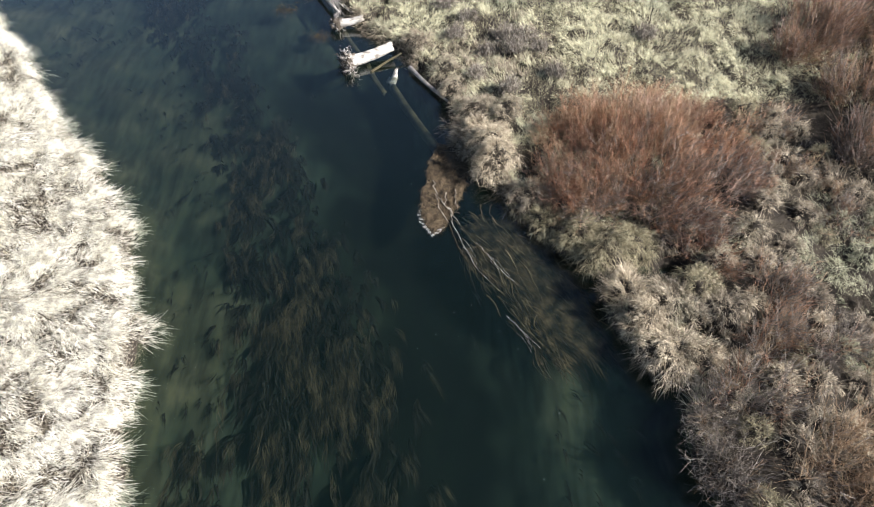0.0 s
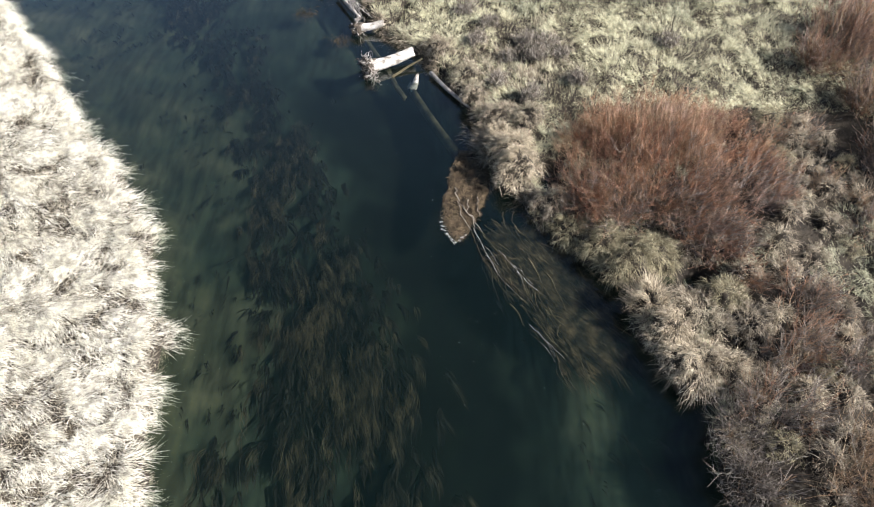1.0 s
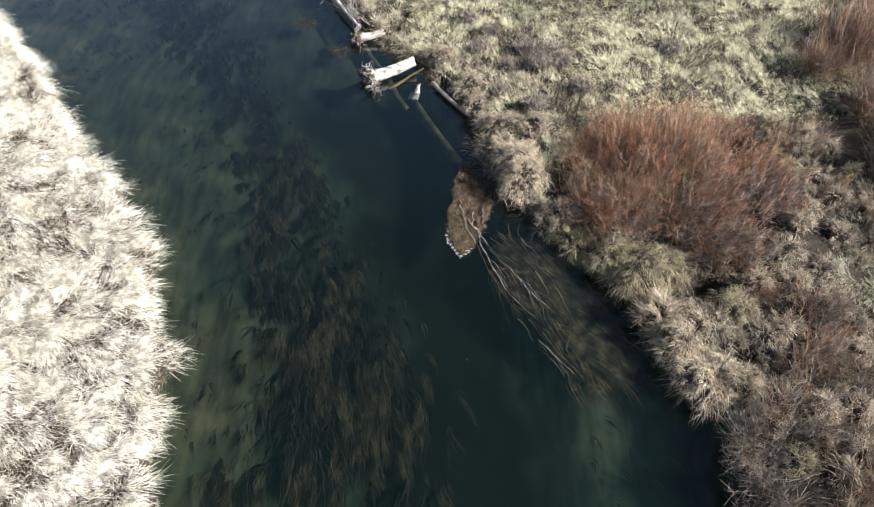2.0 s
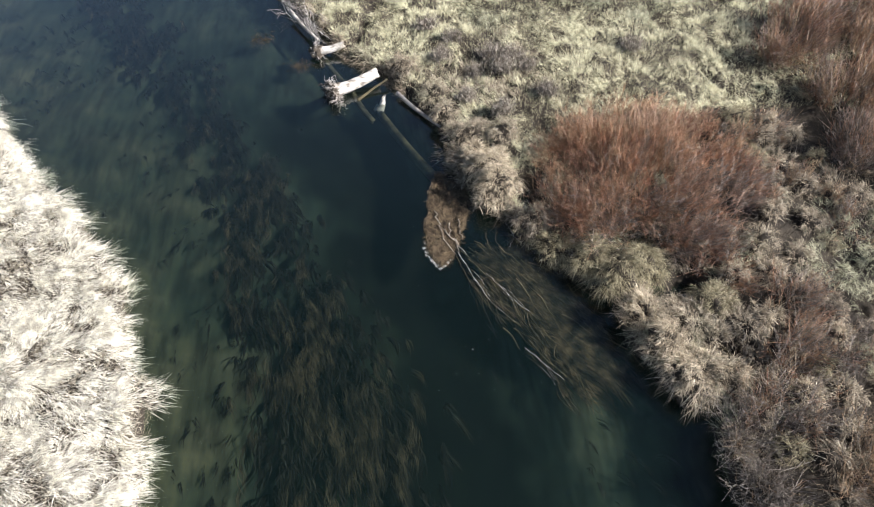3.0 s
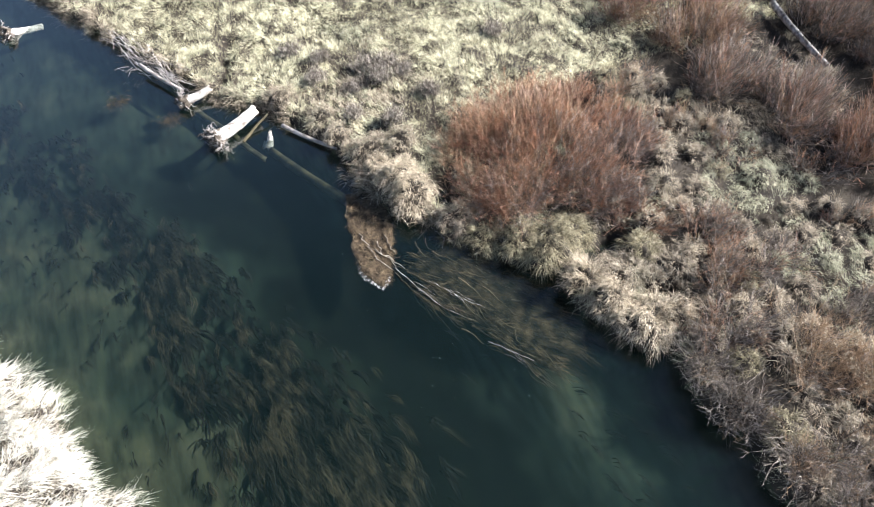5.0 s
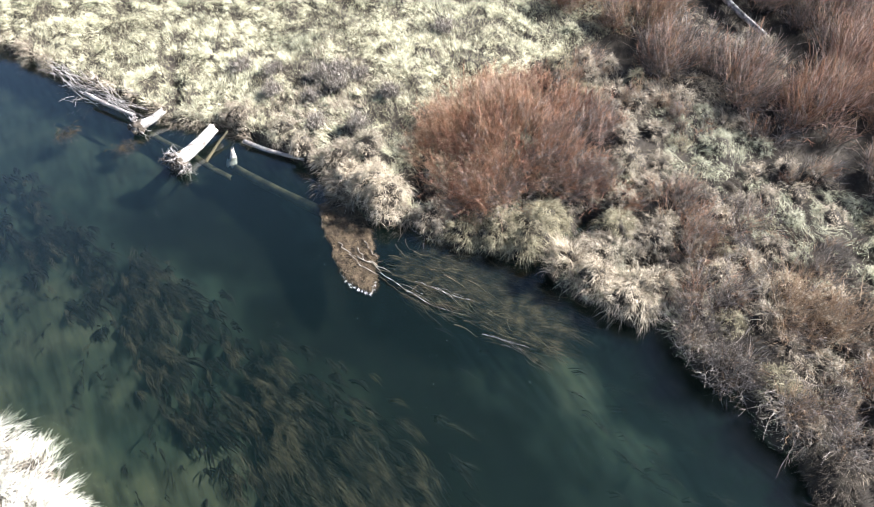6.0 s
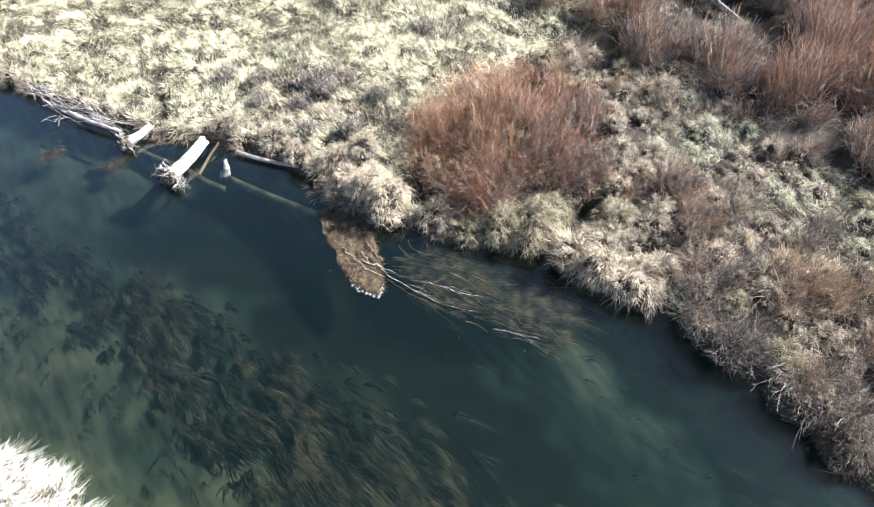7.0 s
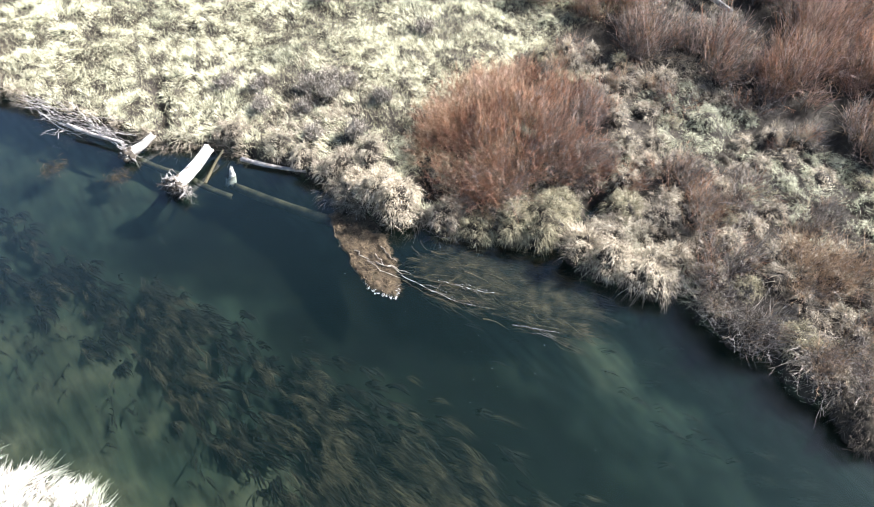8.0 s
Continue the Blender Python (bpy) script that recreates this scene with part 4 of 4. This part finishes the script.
def roots(at, away, reach, count, thick, seed):
    """A knot of broken, curling roots at a log's butt."""
    g = np.random.default_rng(seed)
    away = np.array(away, float) / np.linalg.norm(away)
    pieces = []
    for _ in range(count):
        d = g.normal(0, 1, 3)
        d -= away * (d @ away)
        d /= np.linalg.norm(d)
        pos = np.array(at) + d * reach * g.uniform(0.15, 0.85) + away * g.uniform(-0.05, 0.1)
        head = d * 0.5 + away * g.uniform(-0.4, 0.9) + g.normal(0, 0.9, 3)
        pts = [pos.copy()]
        for _ in range(4):
            head = head / np.linalg.norm(head) + g.normal(0, 0.7, 3)
            pos = pos + head / np.linalg.norm(head) * reach * g.uniform(0.08, 0.2)
            pts.append(pos.copy())
        r = thick * g.uniform(0.5, 1.4)
        pieces.append(path_tube(pts, r, r * 0.4, 9, 5, 0.008))
    return joined(pieces)


def rooted_log(p, q, r0, r1, reach, count, label, seed):
    p, q = np.array(p), np.array(q)
    thing = tagged(empty("fallen_log", tuple(p)), label, "log", "fallen logs")
    body = trunk((0, 0, 0), q - p, r0, r1, seed=seed)
    part("trunk", body, M_LOGWOOD, thing, smooth=True)
    away = (p - q) / np.linalg.norm(p - q)
    part("root_plate", trunk(away * 0.14, away * -0.06, reach * 0.62, r0 * 1.15, 16, 6, seed + 9, 0.06), M_DARKROOT, thing, "dark earthy root plate", smooth=True)
    for k in range(3):
        part("root_spread", roots(away * (0.02 + 0.08 * k), away, reach * (1.0 - 0.15 * k), count // 2, 0.015, seed + 20 + k), M_DARKROOT if k == 2 else M_GREYWOOD, thing, "splintered pale and dark roots")
    return thing


rooted_log((-2.62, 15.42, 0.2), (-1.42, 15.98, 0.30), 0.175, 0.14, 0.52, 120, "white bleached fallen log with a dark root spread in the river", 3)
rooted_log((-3.12, 17.3, 0.18), (-2.38, 17.42, 0.28), 0.13, 0.09, 0.36, 60, "short white bleached log with tangled roots at the bank", 5)
rooted_log((-7.75, 22.75, 0.12), (-6.85, 23.2, -0.22), 0.13, 0.1, 0.42, 45, "bleached root spread of a half-sunken log", 8)


def single(name, data, mat, place, label, category, group="", smooth=True):
    v, f, c = data
    ob = new(name, mesh_of(name, np.asarray(v).reshape(-1, 3) - np.array(place), f, c, [mat], smooth=smooth))
    ob.location = place
    return tagged(ob, label, category, group)


single("wood_stub", trunk((-1.42, 15.0, -0.25), (-1.24, 15.1, 0.16), 0.14, 0.04, 12, 9, 11, 0.07), M_LOGWOOD, (-1.3, 15.05, 0), "short white splintered stub standing in shallow water", "dead wood")
single("grey_log", trunk((-0.85, 15.25, 0.13), (0.28, 13.8, 0.12), 0.06, 0.045, 10, 12, 12), M_GREYWOOD, (-0.3, 14.5, 0.1), "thin grey weathered log lying along the bank", "log")
single("stick", path_tube([(-2.0, 15.2, 0.0), (-1.6, 15.5, 0.1), (-1.12, 15.75, 0.25)], 0.045, 0.03, 8, 7, 0.01), M_SUNK, (-1.6, 15.5, 0.1), "tan broken stick leaning from the bank into the river", "stick")
for p, q, r0, r1, sd in (((-3.0, 17.3, -0.22), (-2.3, 16.1, -0.3), 0.1, 0.09, 31), ((-1.4, 15.0, -0.34), (0.1, 12.0, -0.17), 0.11, 0.14, 32), ((-2.2, 15.9, -0.3), (-1.6, 14.7, -0.4), 0.09, 0.08, 33)):
    single("sunken_log", trunk(p, q, r0, r1, 12, 12, sd), M_SUNK, tuple((np.array(p) + q) / 2), "pale silt-covered log lying under the water", "log", "sunken logs")


def drowned_clump(x, y, radius, label):
    n = 260
    az = rng.normal(-1.3, 0.8, n)
    root = np.stack([x + rng.normal(0, radius * 0.4, n), y + rng.normal(0, radius * 0.4, n), rng.uniform(-0.16, -0.02, n)], -1)
    data = blades(root, az, radius * rng.uniform(0.5, 1.2, n), np.full(n, 0.85), np.full(n, 0.1), rng.uniform(0.35, 0.6, n), np.full(n, 0.014), 4)
    single("drowned_clump", data, M_MOSS, (x, y, 0), label, "plant debris", "drowned clumps", False)


drowned_clump(-3.74, 17.0, 0.34, "brown drowned grass clump beside the short log")
drowned_clump(-5.06, 18.35, 0.34, "small brown drowned clump in open water")

# driftwood heap at the bank
heap = tagged(empty("driftwood_pile", (-3.8, 18.9, 0.1)), "heap of pale bare branches washed against the bank", "driftwood")
along = PILE
for k in range(95):
    s = rng.random()
    c = along[0] * (1 - s) + along[1] * s + rng.normal(0, 0.13, 2)
    az = math.atan2(along[1][1] - along[0][1], along[1][0] - along[0][0]) + rng.normal(0, 0.26)
    ln = rng.uniform(0.25, 0.75)
    lift = rng.uniform(0.0, 0.4)
    tilt = rng.normal(0, 0.18)
    d = np.array([math.cos(az), math.sin(az), tilt]) * ln
    m0 = np.array([c[0] + 3.8, c[1] - 18.9, max(float(height(c[:1], c[1:])[0]), 0.0) - 0.06 + lift])
    r = rng.uniform(0.005, 0.012)
    part("branch", path_tube([m0 - d, m0 + rng.normal(0, 0.04, 3), m0 + d], r, r * 0.5, 8, 5, 0.02), M_GREYWOOD if k % 5 else M_WOOD, heap)
part("stem", trunk((-0.3, 0.35, 0.2), (0.66, -1.2, 0.12), 0.06, 0.045, 10, 10, 44), M_GREYWOOD, heap, smooth=True)
for k in range(4):
    m0 = np.array([-0.62 + 0.1 * k, 0.5 - 0.06 * k, 0.12])
    part("branch", path_tube([m0, m0 + [-0.2, -0.1 + 0.15 * rng.normal(), 0.06], m0 + [-0.25 - 0.2 * rng.random(), -0.1 + 0.2 * rng.normal(), 0.04]], 0.006, 0.0035, 7, 5, 0.012), M_GREYWOOD, heap)

# log behind the willows
single("pale_log", trunk((14.75, 13.9, 0.75), (14.3, 10.9, 0.62), 0.1, 0.075, 14, 16, 51), M_BIRCH, (14.5, 12.4, 0.5), "straight pale-barked fallen log among bare willows", "log", "fallen logs")


# ---- floating mat of litter with trailing stems ----
mat_edge = np.array([(0.0, 12.3), (-0.24, 11.6), (-0.4, 10.6), (-0.40, 9.75), (-0.12, 9.2), (0.2, 9.45), (0.55, 10.3), (0.75, 10.9), (0.8, 11.6), (0.5, 12.2)])
n = 90
ang = np.linspace(0, 2 * np.pi, n, endpoint=False)
cen = np.array([0.12, 10.7])
t = np.linspace(0, len(mat_edge), n, endpoint=False)
closed = np.vstack([mat_edge, mat_edge[:1]])
edge = np.stack([np.interp(t, range(len(closed)), closed[:, k]) for k in (0, 1)], -1)
edge = edge + rng.normal(0, 0.025, edge.shape)
rings = np.linspace(1, 0.06, 22)
v = []
for k in rings:
    p = cen + (edge - cen) * k
    h = 0.05 * step((1 - k) / 0.12) - 0.03 + (lattice(p[:, 0], p[:, 1], 0.12, 61) - 0.5) * 0.07 * step((1 - k) / 0.1)
    v.append(np.column_stack([p, h]))
v = np.concatenate(v)
f = []
for q in range(21):
    for w in range(n):
        u = (w + 1) % n
        f += [q * n + w, q * n + u, (q + 1) * n + u, (q + 1) * n + w]
c = [4] * (21 * n)
f += [21 * n + w for w in range(n)]
c.append(n)
litter = tagged(empty("litter_raft", (0.12, 10.7, 0.0)), "brown floating mat of plant litter snagged at the bank", "floating debris")
part("mat", (v - [0.12, 10.7, 0], f, c), M_MAT, litter, smooth=True)
m = 2600
w = rng.integers(0, n, m)
k = np.sqrt(rng.random(m)) * 0.98
p = cen + (edge[w] - cen) * k[:, None] - [0.12, 10.7]
root = np.column_stack([p, rng.uniform(0.0, 0.05, m)])
part("straw", blades(root, rng.normal(-1.2, 0.7, m), rng.uniform(0.06, 0.2, m), np.full(m, 0.95), np.full(m, 0.1), rng.uniform(0.1, 0.3, m), np.full(m, 0.011)), M_LITTER, litter)
for pts in ([(-0.05, 10.45), (0.05, 10.0), (0.28, 9.55)], [(0.22, 10.5), (0.2, 10.1), (0.38, 9.6)], [(0.45, 10.6), (0.42, 10.3), (0.5, 10.0)], [(-0.12, 10.9), (-0.05, 10.5), (0.1, 10.2)], [(0.1, 10.3), (0.3, 9.9), (0.55, 9.5)]):
    part("twig", path_tube([(x - 0.12, y - 10.7, 0.06) for x, y in pts], 0.014, 0.007, 8, 5, 0.03), M_TWIGPALE, litter)

for pts, r, mat, text in (
        ([(0.35, 9.6, 0.06), (0.65, 8.85, 0.04), (0.95, 8.2, 0.03), (1.45, 7.65, -0.02)], 0.02, M_PALEBRANCH, "thin white bare branch trailing in the current"),
        ([(0.95, 8.95, 0.05), (1.25, 8.5, 0.06), (1.85, 7.78, 0.02)], 0.018, M_PALEBRANCH, "thin white bare branch trailing in the current"),
        ([(0.7, 8.75, 0.03), (1.0, 8.85, 0.06), (1.2, 8.6, 0.03)], 0.014, M_LITTER, "short brown twig lying across trailing branches"),
        ([(0.3, 9.5, 0.03), (0.5, 8.9, 0.02), (0.75, 8.4, 0.0)], 0.014, M_LITTER, "thin brown bare branch trailing in the current"),
        ([(0.8, 8.4, 0.03), (1.15, 8.1, 0.04), (1.5, 7.75, 0.0)], 0.012, M_LITTER, "thin brown bare branch trailing in the current"),
        ([(1.55, 7.0, 0.0), (1.85, 6.65, 0.02), (2.25, 6.2, 0.0)], 0.014, M_GREYWOOD, "thin grey bare branch trailing in the current"),
        ([(1.6, 10.4, 0.02), (1.75, 9.9, 0.12), (1.6, 9.7, 0.0)], 0.01, M_GREYWOOD, "thin bent twig dipping into the river"),
        ([(1.75, 9.4, 0.0), (2.1, 8.95, 0.03), (2.3, 8.45, -0.03)], 0.012, M_SUNK, "thin tan stem under the water")):
    r *= 0.45
    pieces = [path_tube(pts, r, r * 0.5, 14, 6, 0.01)]
    for q in range(3):
        b = np.array(pts[1]) + rng.normal(0, 0.08, 3) * [1, 1, 0.1]
        pieces.append(path_tube([b, b + [0.14, -0.2, 0.02], b + [0.22 + 0.1 * rng.random(), -0.45, -0.02]], r * 0.5, r * 0.25, 6, 4, 0.015))
    single("trailing_branch", joined(pieces), mat, pts[0], text, "branch", "trailing branches")

# drowned stems that fan out from the mat
m = 210
s0 = rng.random(m)
start = np.column_stack([0.3 + 1.5 * s0 + rng.normal(0, 0.12, m), 9.6 + 0.35 * s0 + rng.normal(0, 0.35, m)])
drift = rng.random(m)
start += np.column_stack([drift * 1.45, -drift * 2.5])
k = 8
sink = -0.02 - 0.2 * rng.random(m)
s = np.linspace(0, 1, k)
az = -0.95 + 0.35 * (s0 - 0.4) + rng.normal(0, 0.24, m)
ln = rng.uniform(0.4, 1.5, m)
mid = np.zeros((m, k, 3))
bow = rng.normal(0, 0.07, m)
for q in range(k):
    mid[:, q, 0] = start[:, 0] + np.cos(az) * ln * s[q] + np.sin(s[q] * 3.1) * bow * -np.sin(az)
    mid[:, q, 1] = start[:, 1] + np.sin(az) * ln * s[q] + np.sin(s[q] * 3.1) * bow * np.cos(az)
    mid[:, q, 2] = sink * (0.5 + 0.5 * s[q])
mid[:, 1:, :2] += np.cumsum(rng.normal(0, 0.02, (m, k - 1, 2)), 1)
keep = banks(mid[:, -1, 0], mid[:, -1, 1])[0] < 0.0
tagged(new("drowned_stems", mesh_of("drowned_stems", *tubes(mid[keep], (np.full(m, 0.014)[:, None] * rng.uniform(0.4, 1.9, m)[:, None] * (1 - 0.6 * s))[keep], 4), [M_DROWNED])),
       "tangle of tan drowned stems fanning downstream under the water", "debris", kind="stuff")

# yellow sprig between mat and willow
tussock("grass_tussock", 1.95, 9.98, 0.2, 0.3, M_OLIVE, "small yellow-green grass sprig at the waterline", 220, sweep=(-0.3, -0.6))


# ---- water weed: plumes that stream with the current ----
def flow_angle(x, y):
    return -1.42 + 0.04 * (x + 3) + 0.03 * np.clip(y - 6, -4, 10)


def plumes(x, y, strands, length, top, spread, wide, angle=None, k=8):
    """Plumes of weed: fronds that share one wavy line along the current and part towards the tail."""
    n = len(x)
    t = np.repeat(np.arange(n), strands)
    m = len(t)
    size = rng.uniform(0.55, 1.35, n)
    az = (flow_angle(x, y) if angle is None else angle) + rng.normal(0, 0.16, n)
    wave, bend = rng.uniform(0, 6.28, n), rng.uniform(0.08, 0.38, n)
    depth = top + rng.normal(0, 0.07, n)
    s = np.linspace(0, 1, k)
    reach = rng.uniform(0.55, 1.1, m)
    aside, rise = rng.normal(0, spread, m), rng.normal(0, 0.03, m)
    own, sway = rng.uniform(0, 6.28, m), rng.uniform(0.0, 0.3, m)
    px, py = x[t] + rng.normal(0, 0.02, m), y[t] + rng.normal(0, 0.05, m)
    mid = np.zeros((m, k, 3))
    for q in range(k):
        a = az[t] + bend[t] * np.sin(wave[t] + 5 * s[q]) + sway * np.sin(own + 6 * s[q])
        off = aside * (0.35 + s[q])
        mid[:, q] = np.column_stack([px - np.sin(a) * off, py + np.cos(a) * off, np.minimum(depth[t] + rise - 0.25 * (1 - s[q]) ** 3 + 0.03 * np.sin(wave[t] + 6 * s[q]), -0.02)])
        px = px + np.cos(a) * length * size[t] * reach / (k - 1)
        py = py + np.sin(a) * length * size[t] * reach / (k - 1)
    w = wide * rng.uniform(0.6, 1.4, m)[:, None] * np.interp(s, [0, 0.2, 0.6, 1.0], [0.5, 1.0, 0.9, 0.12])[None]
    return ribbons(mid, w)


x, y = scatter(-15, 6, -1, 26, 24)
r, l = banks(x, y)
keep = (r < -0.5) & (l < -0.35)
x, y, r, l = x[keep], y[keep], r[keep], l[keep]
axis_y = np.array([-2, 3, 6, 8.5, 11.5, 15, 20, 26])
axis_x = np.interp(y, axis_y, [-2.3, -2.5, -2.8, -3.35, -4.6, -6.3, -9.2, -13])
off = np.abs(x - axis_x)
patch = lattice(x, y * 0.45, 0.42, 71)
dense = np.clip(1.5 - off / np.interp(y, [3, 6, 9, 14], [1.9, 1.5, 1.15, 0.95]), 0, 1) * step((patch - 0.3) / 0.22)
shelf = 0.3 * step((lattice(x, y * 0.6, 0.8, 73) - 0.3) / 0.35) * (l > -4.2) * (x < axis_x)
middle = 0.07 * step((lattice(x, y * 0.6, 1.1, 75) - 0.5) / 0.2) * (x > axis_x) * (r < -1.6)
tail = np.clip(1 - np.hypot((x - 3.3) / 1.1, (y - 3.6) / 3.0), 0, 1) * 0.35 + np.clip(1.3 - np.hypot((x - 3.5) / 0.6, (y - 0.9) / 0.6), 0, 1)
chance = rng.random(len(x))
bed = chance < dense * 0.85
low = chance < np.maximum(np.maximum(dense * 0.85, shelf), np.maximum(middle, tail))
dx = np.concatenate([x[bed] + rng.normal(0, 0.16, bed.sum()) for q in range(2)])
dy = np.concatenate([y[bed] + rng.normal(0, 0.25, bed.sum()) for q in range(2)])
tagged(new("water_weed", mesh_of("water_weed", *plumes(dx, dy, 9, 0.62, -0.32, 0.038, 0.036), [M_WEED_AND_SHADE])), "dark mass of water weed in the river channel, with the shade between plumes in its colour", "water weed", kind="stuff")
bx = np.concatenate([x[bed] + rng.normal(0, 0.2, bed.sum()) for q in range(4)])
by = np.concatenate([y[bed] + rng.normal(0, 0.3, bed.sum()) for q in range(4)])
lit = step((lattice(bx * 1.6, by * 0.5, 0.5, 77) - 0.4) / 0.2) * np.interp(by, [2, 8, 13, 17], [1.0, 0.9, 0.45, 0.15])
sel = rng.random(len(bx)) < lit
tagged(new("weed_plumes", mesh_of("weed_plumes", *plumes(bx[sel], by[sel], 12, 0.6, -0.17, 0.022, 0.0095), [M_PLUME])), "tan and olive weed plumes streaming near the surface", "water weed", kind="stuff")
sel = low & ~bed & (chance > 0.02)
tagged(new("shelf_weed", mesh_of("shelf_weed", *plumes(x[sel], y[sel], 6, 0.42, -0.27, 0.01, 0.016), [M_WEED_AND_SHADE])), "scattered dark weed tufts over the pale river bed", "water weed", kind="stuff")

m = 520
fan = rng.random((m, 2))
x, y = 0.55 + 1.3 * fan[:, 0] + 1.75 * fan[:, 1] + rng.normal(0, 0.12, m), 9.75 + 0.3 * fan[:, 0] - 3.3 * fan[:, 1] + rng.normal(0, 0.2, m)
keep = banks(x + 0.4, y - 0.5)[0] < -0.05
x, y = x[keep], y[keep]
tagged(new("drowned_moss", mesh_of("drowned_moss", *plumes(x, y, 16, 0.85, -0.1, 0.05, 0.015, np.full(len(x), -1.0)), [M_MOSS])), "brown moss-coated branch litter under the water", "debris", kind="stuff")

# specks of foam on the surface
m = 90
x, y = rng.uniform(-2.5, 4.5, m), rng.uniform(0.5, 13, m)
r, l = banks(x, y)
keep = (r < -1.0) & (np.abs(x - (1.9 - 0.32 * (y - 3))) < 1.3)
x, y = x[keep], y[keep]
m = len(x)
ang = np.linspace(0, 2 * np.pi, 6, endpoint=False)
rad = rng.uniform(0.003, 0.007, m)
rim = edge[24:46][rng.integers(0, 22, 260)] + rng.normal(0, 0.022, (260, 2)) + [-0.03, -0.02]
x, y = np.append(x, rim[:, 0]), np.append(y, rim[:, 1])
rad = np.append(rad, rng.uniform(0.002, 0.009, 260))
m = len(x)
ring = np.stack([x[:, None] + np.cos(ang) * rad[:, None], y[:, None] + np.sin(ang) * rad[:, None], np.full((m, 6), 0.003)], -1)
top = np.stack([x, y, 0.004 + rad * 0.6], -1)[:, None]
v = np.concatenate([ring, top], 1)
f = np.array([[q, (q + 1) % 6, 6] for q in range(6)]).ravel()[None] + (np.arange(m) * 7)[:, None]
tagged(new("foam_specks", mesh_of("foam_specks", v, f, np.full(m * 6, 3), [M_FOAM])), "tiny white foam specks drifting on the water", "foam", kind="stuff")
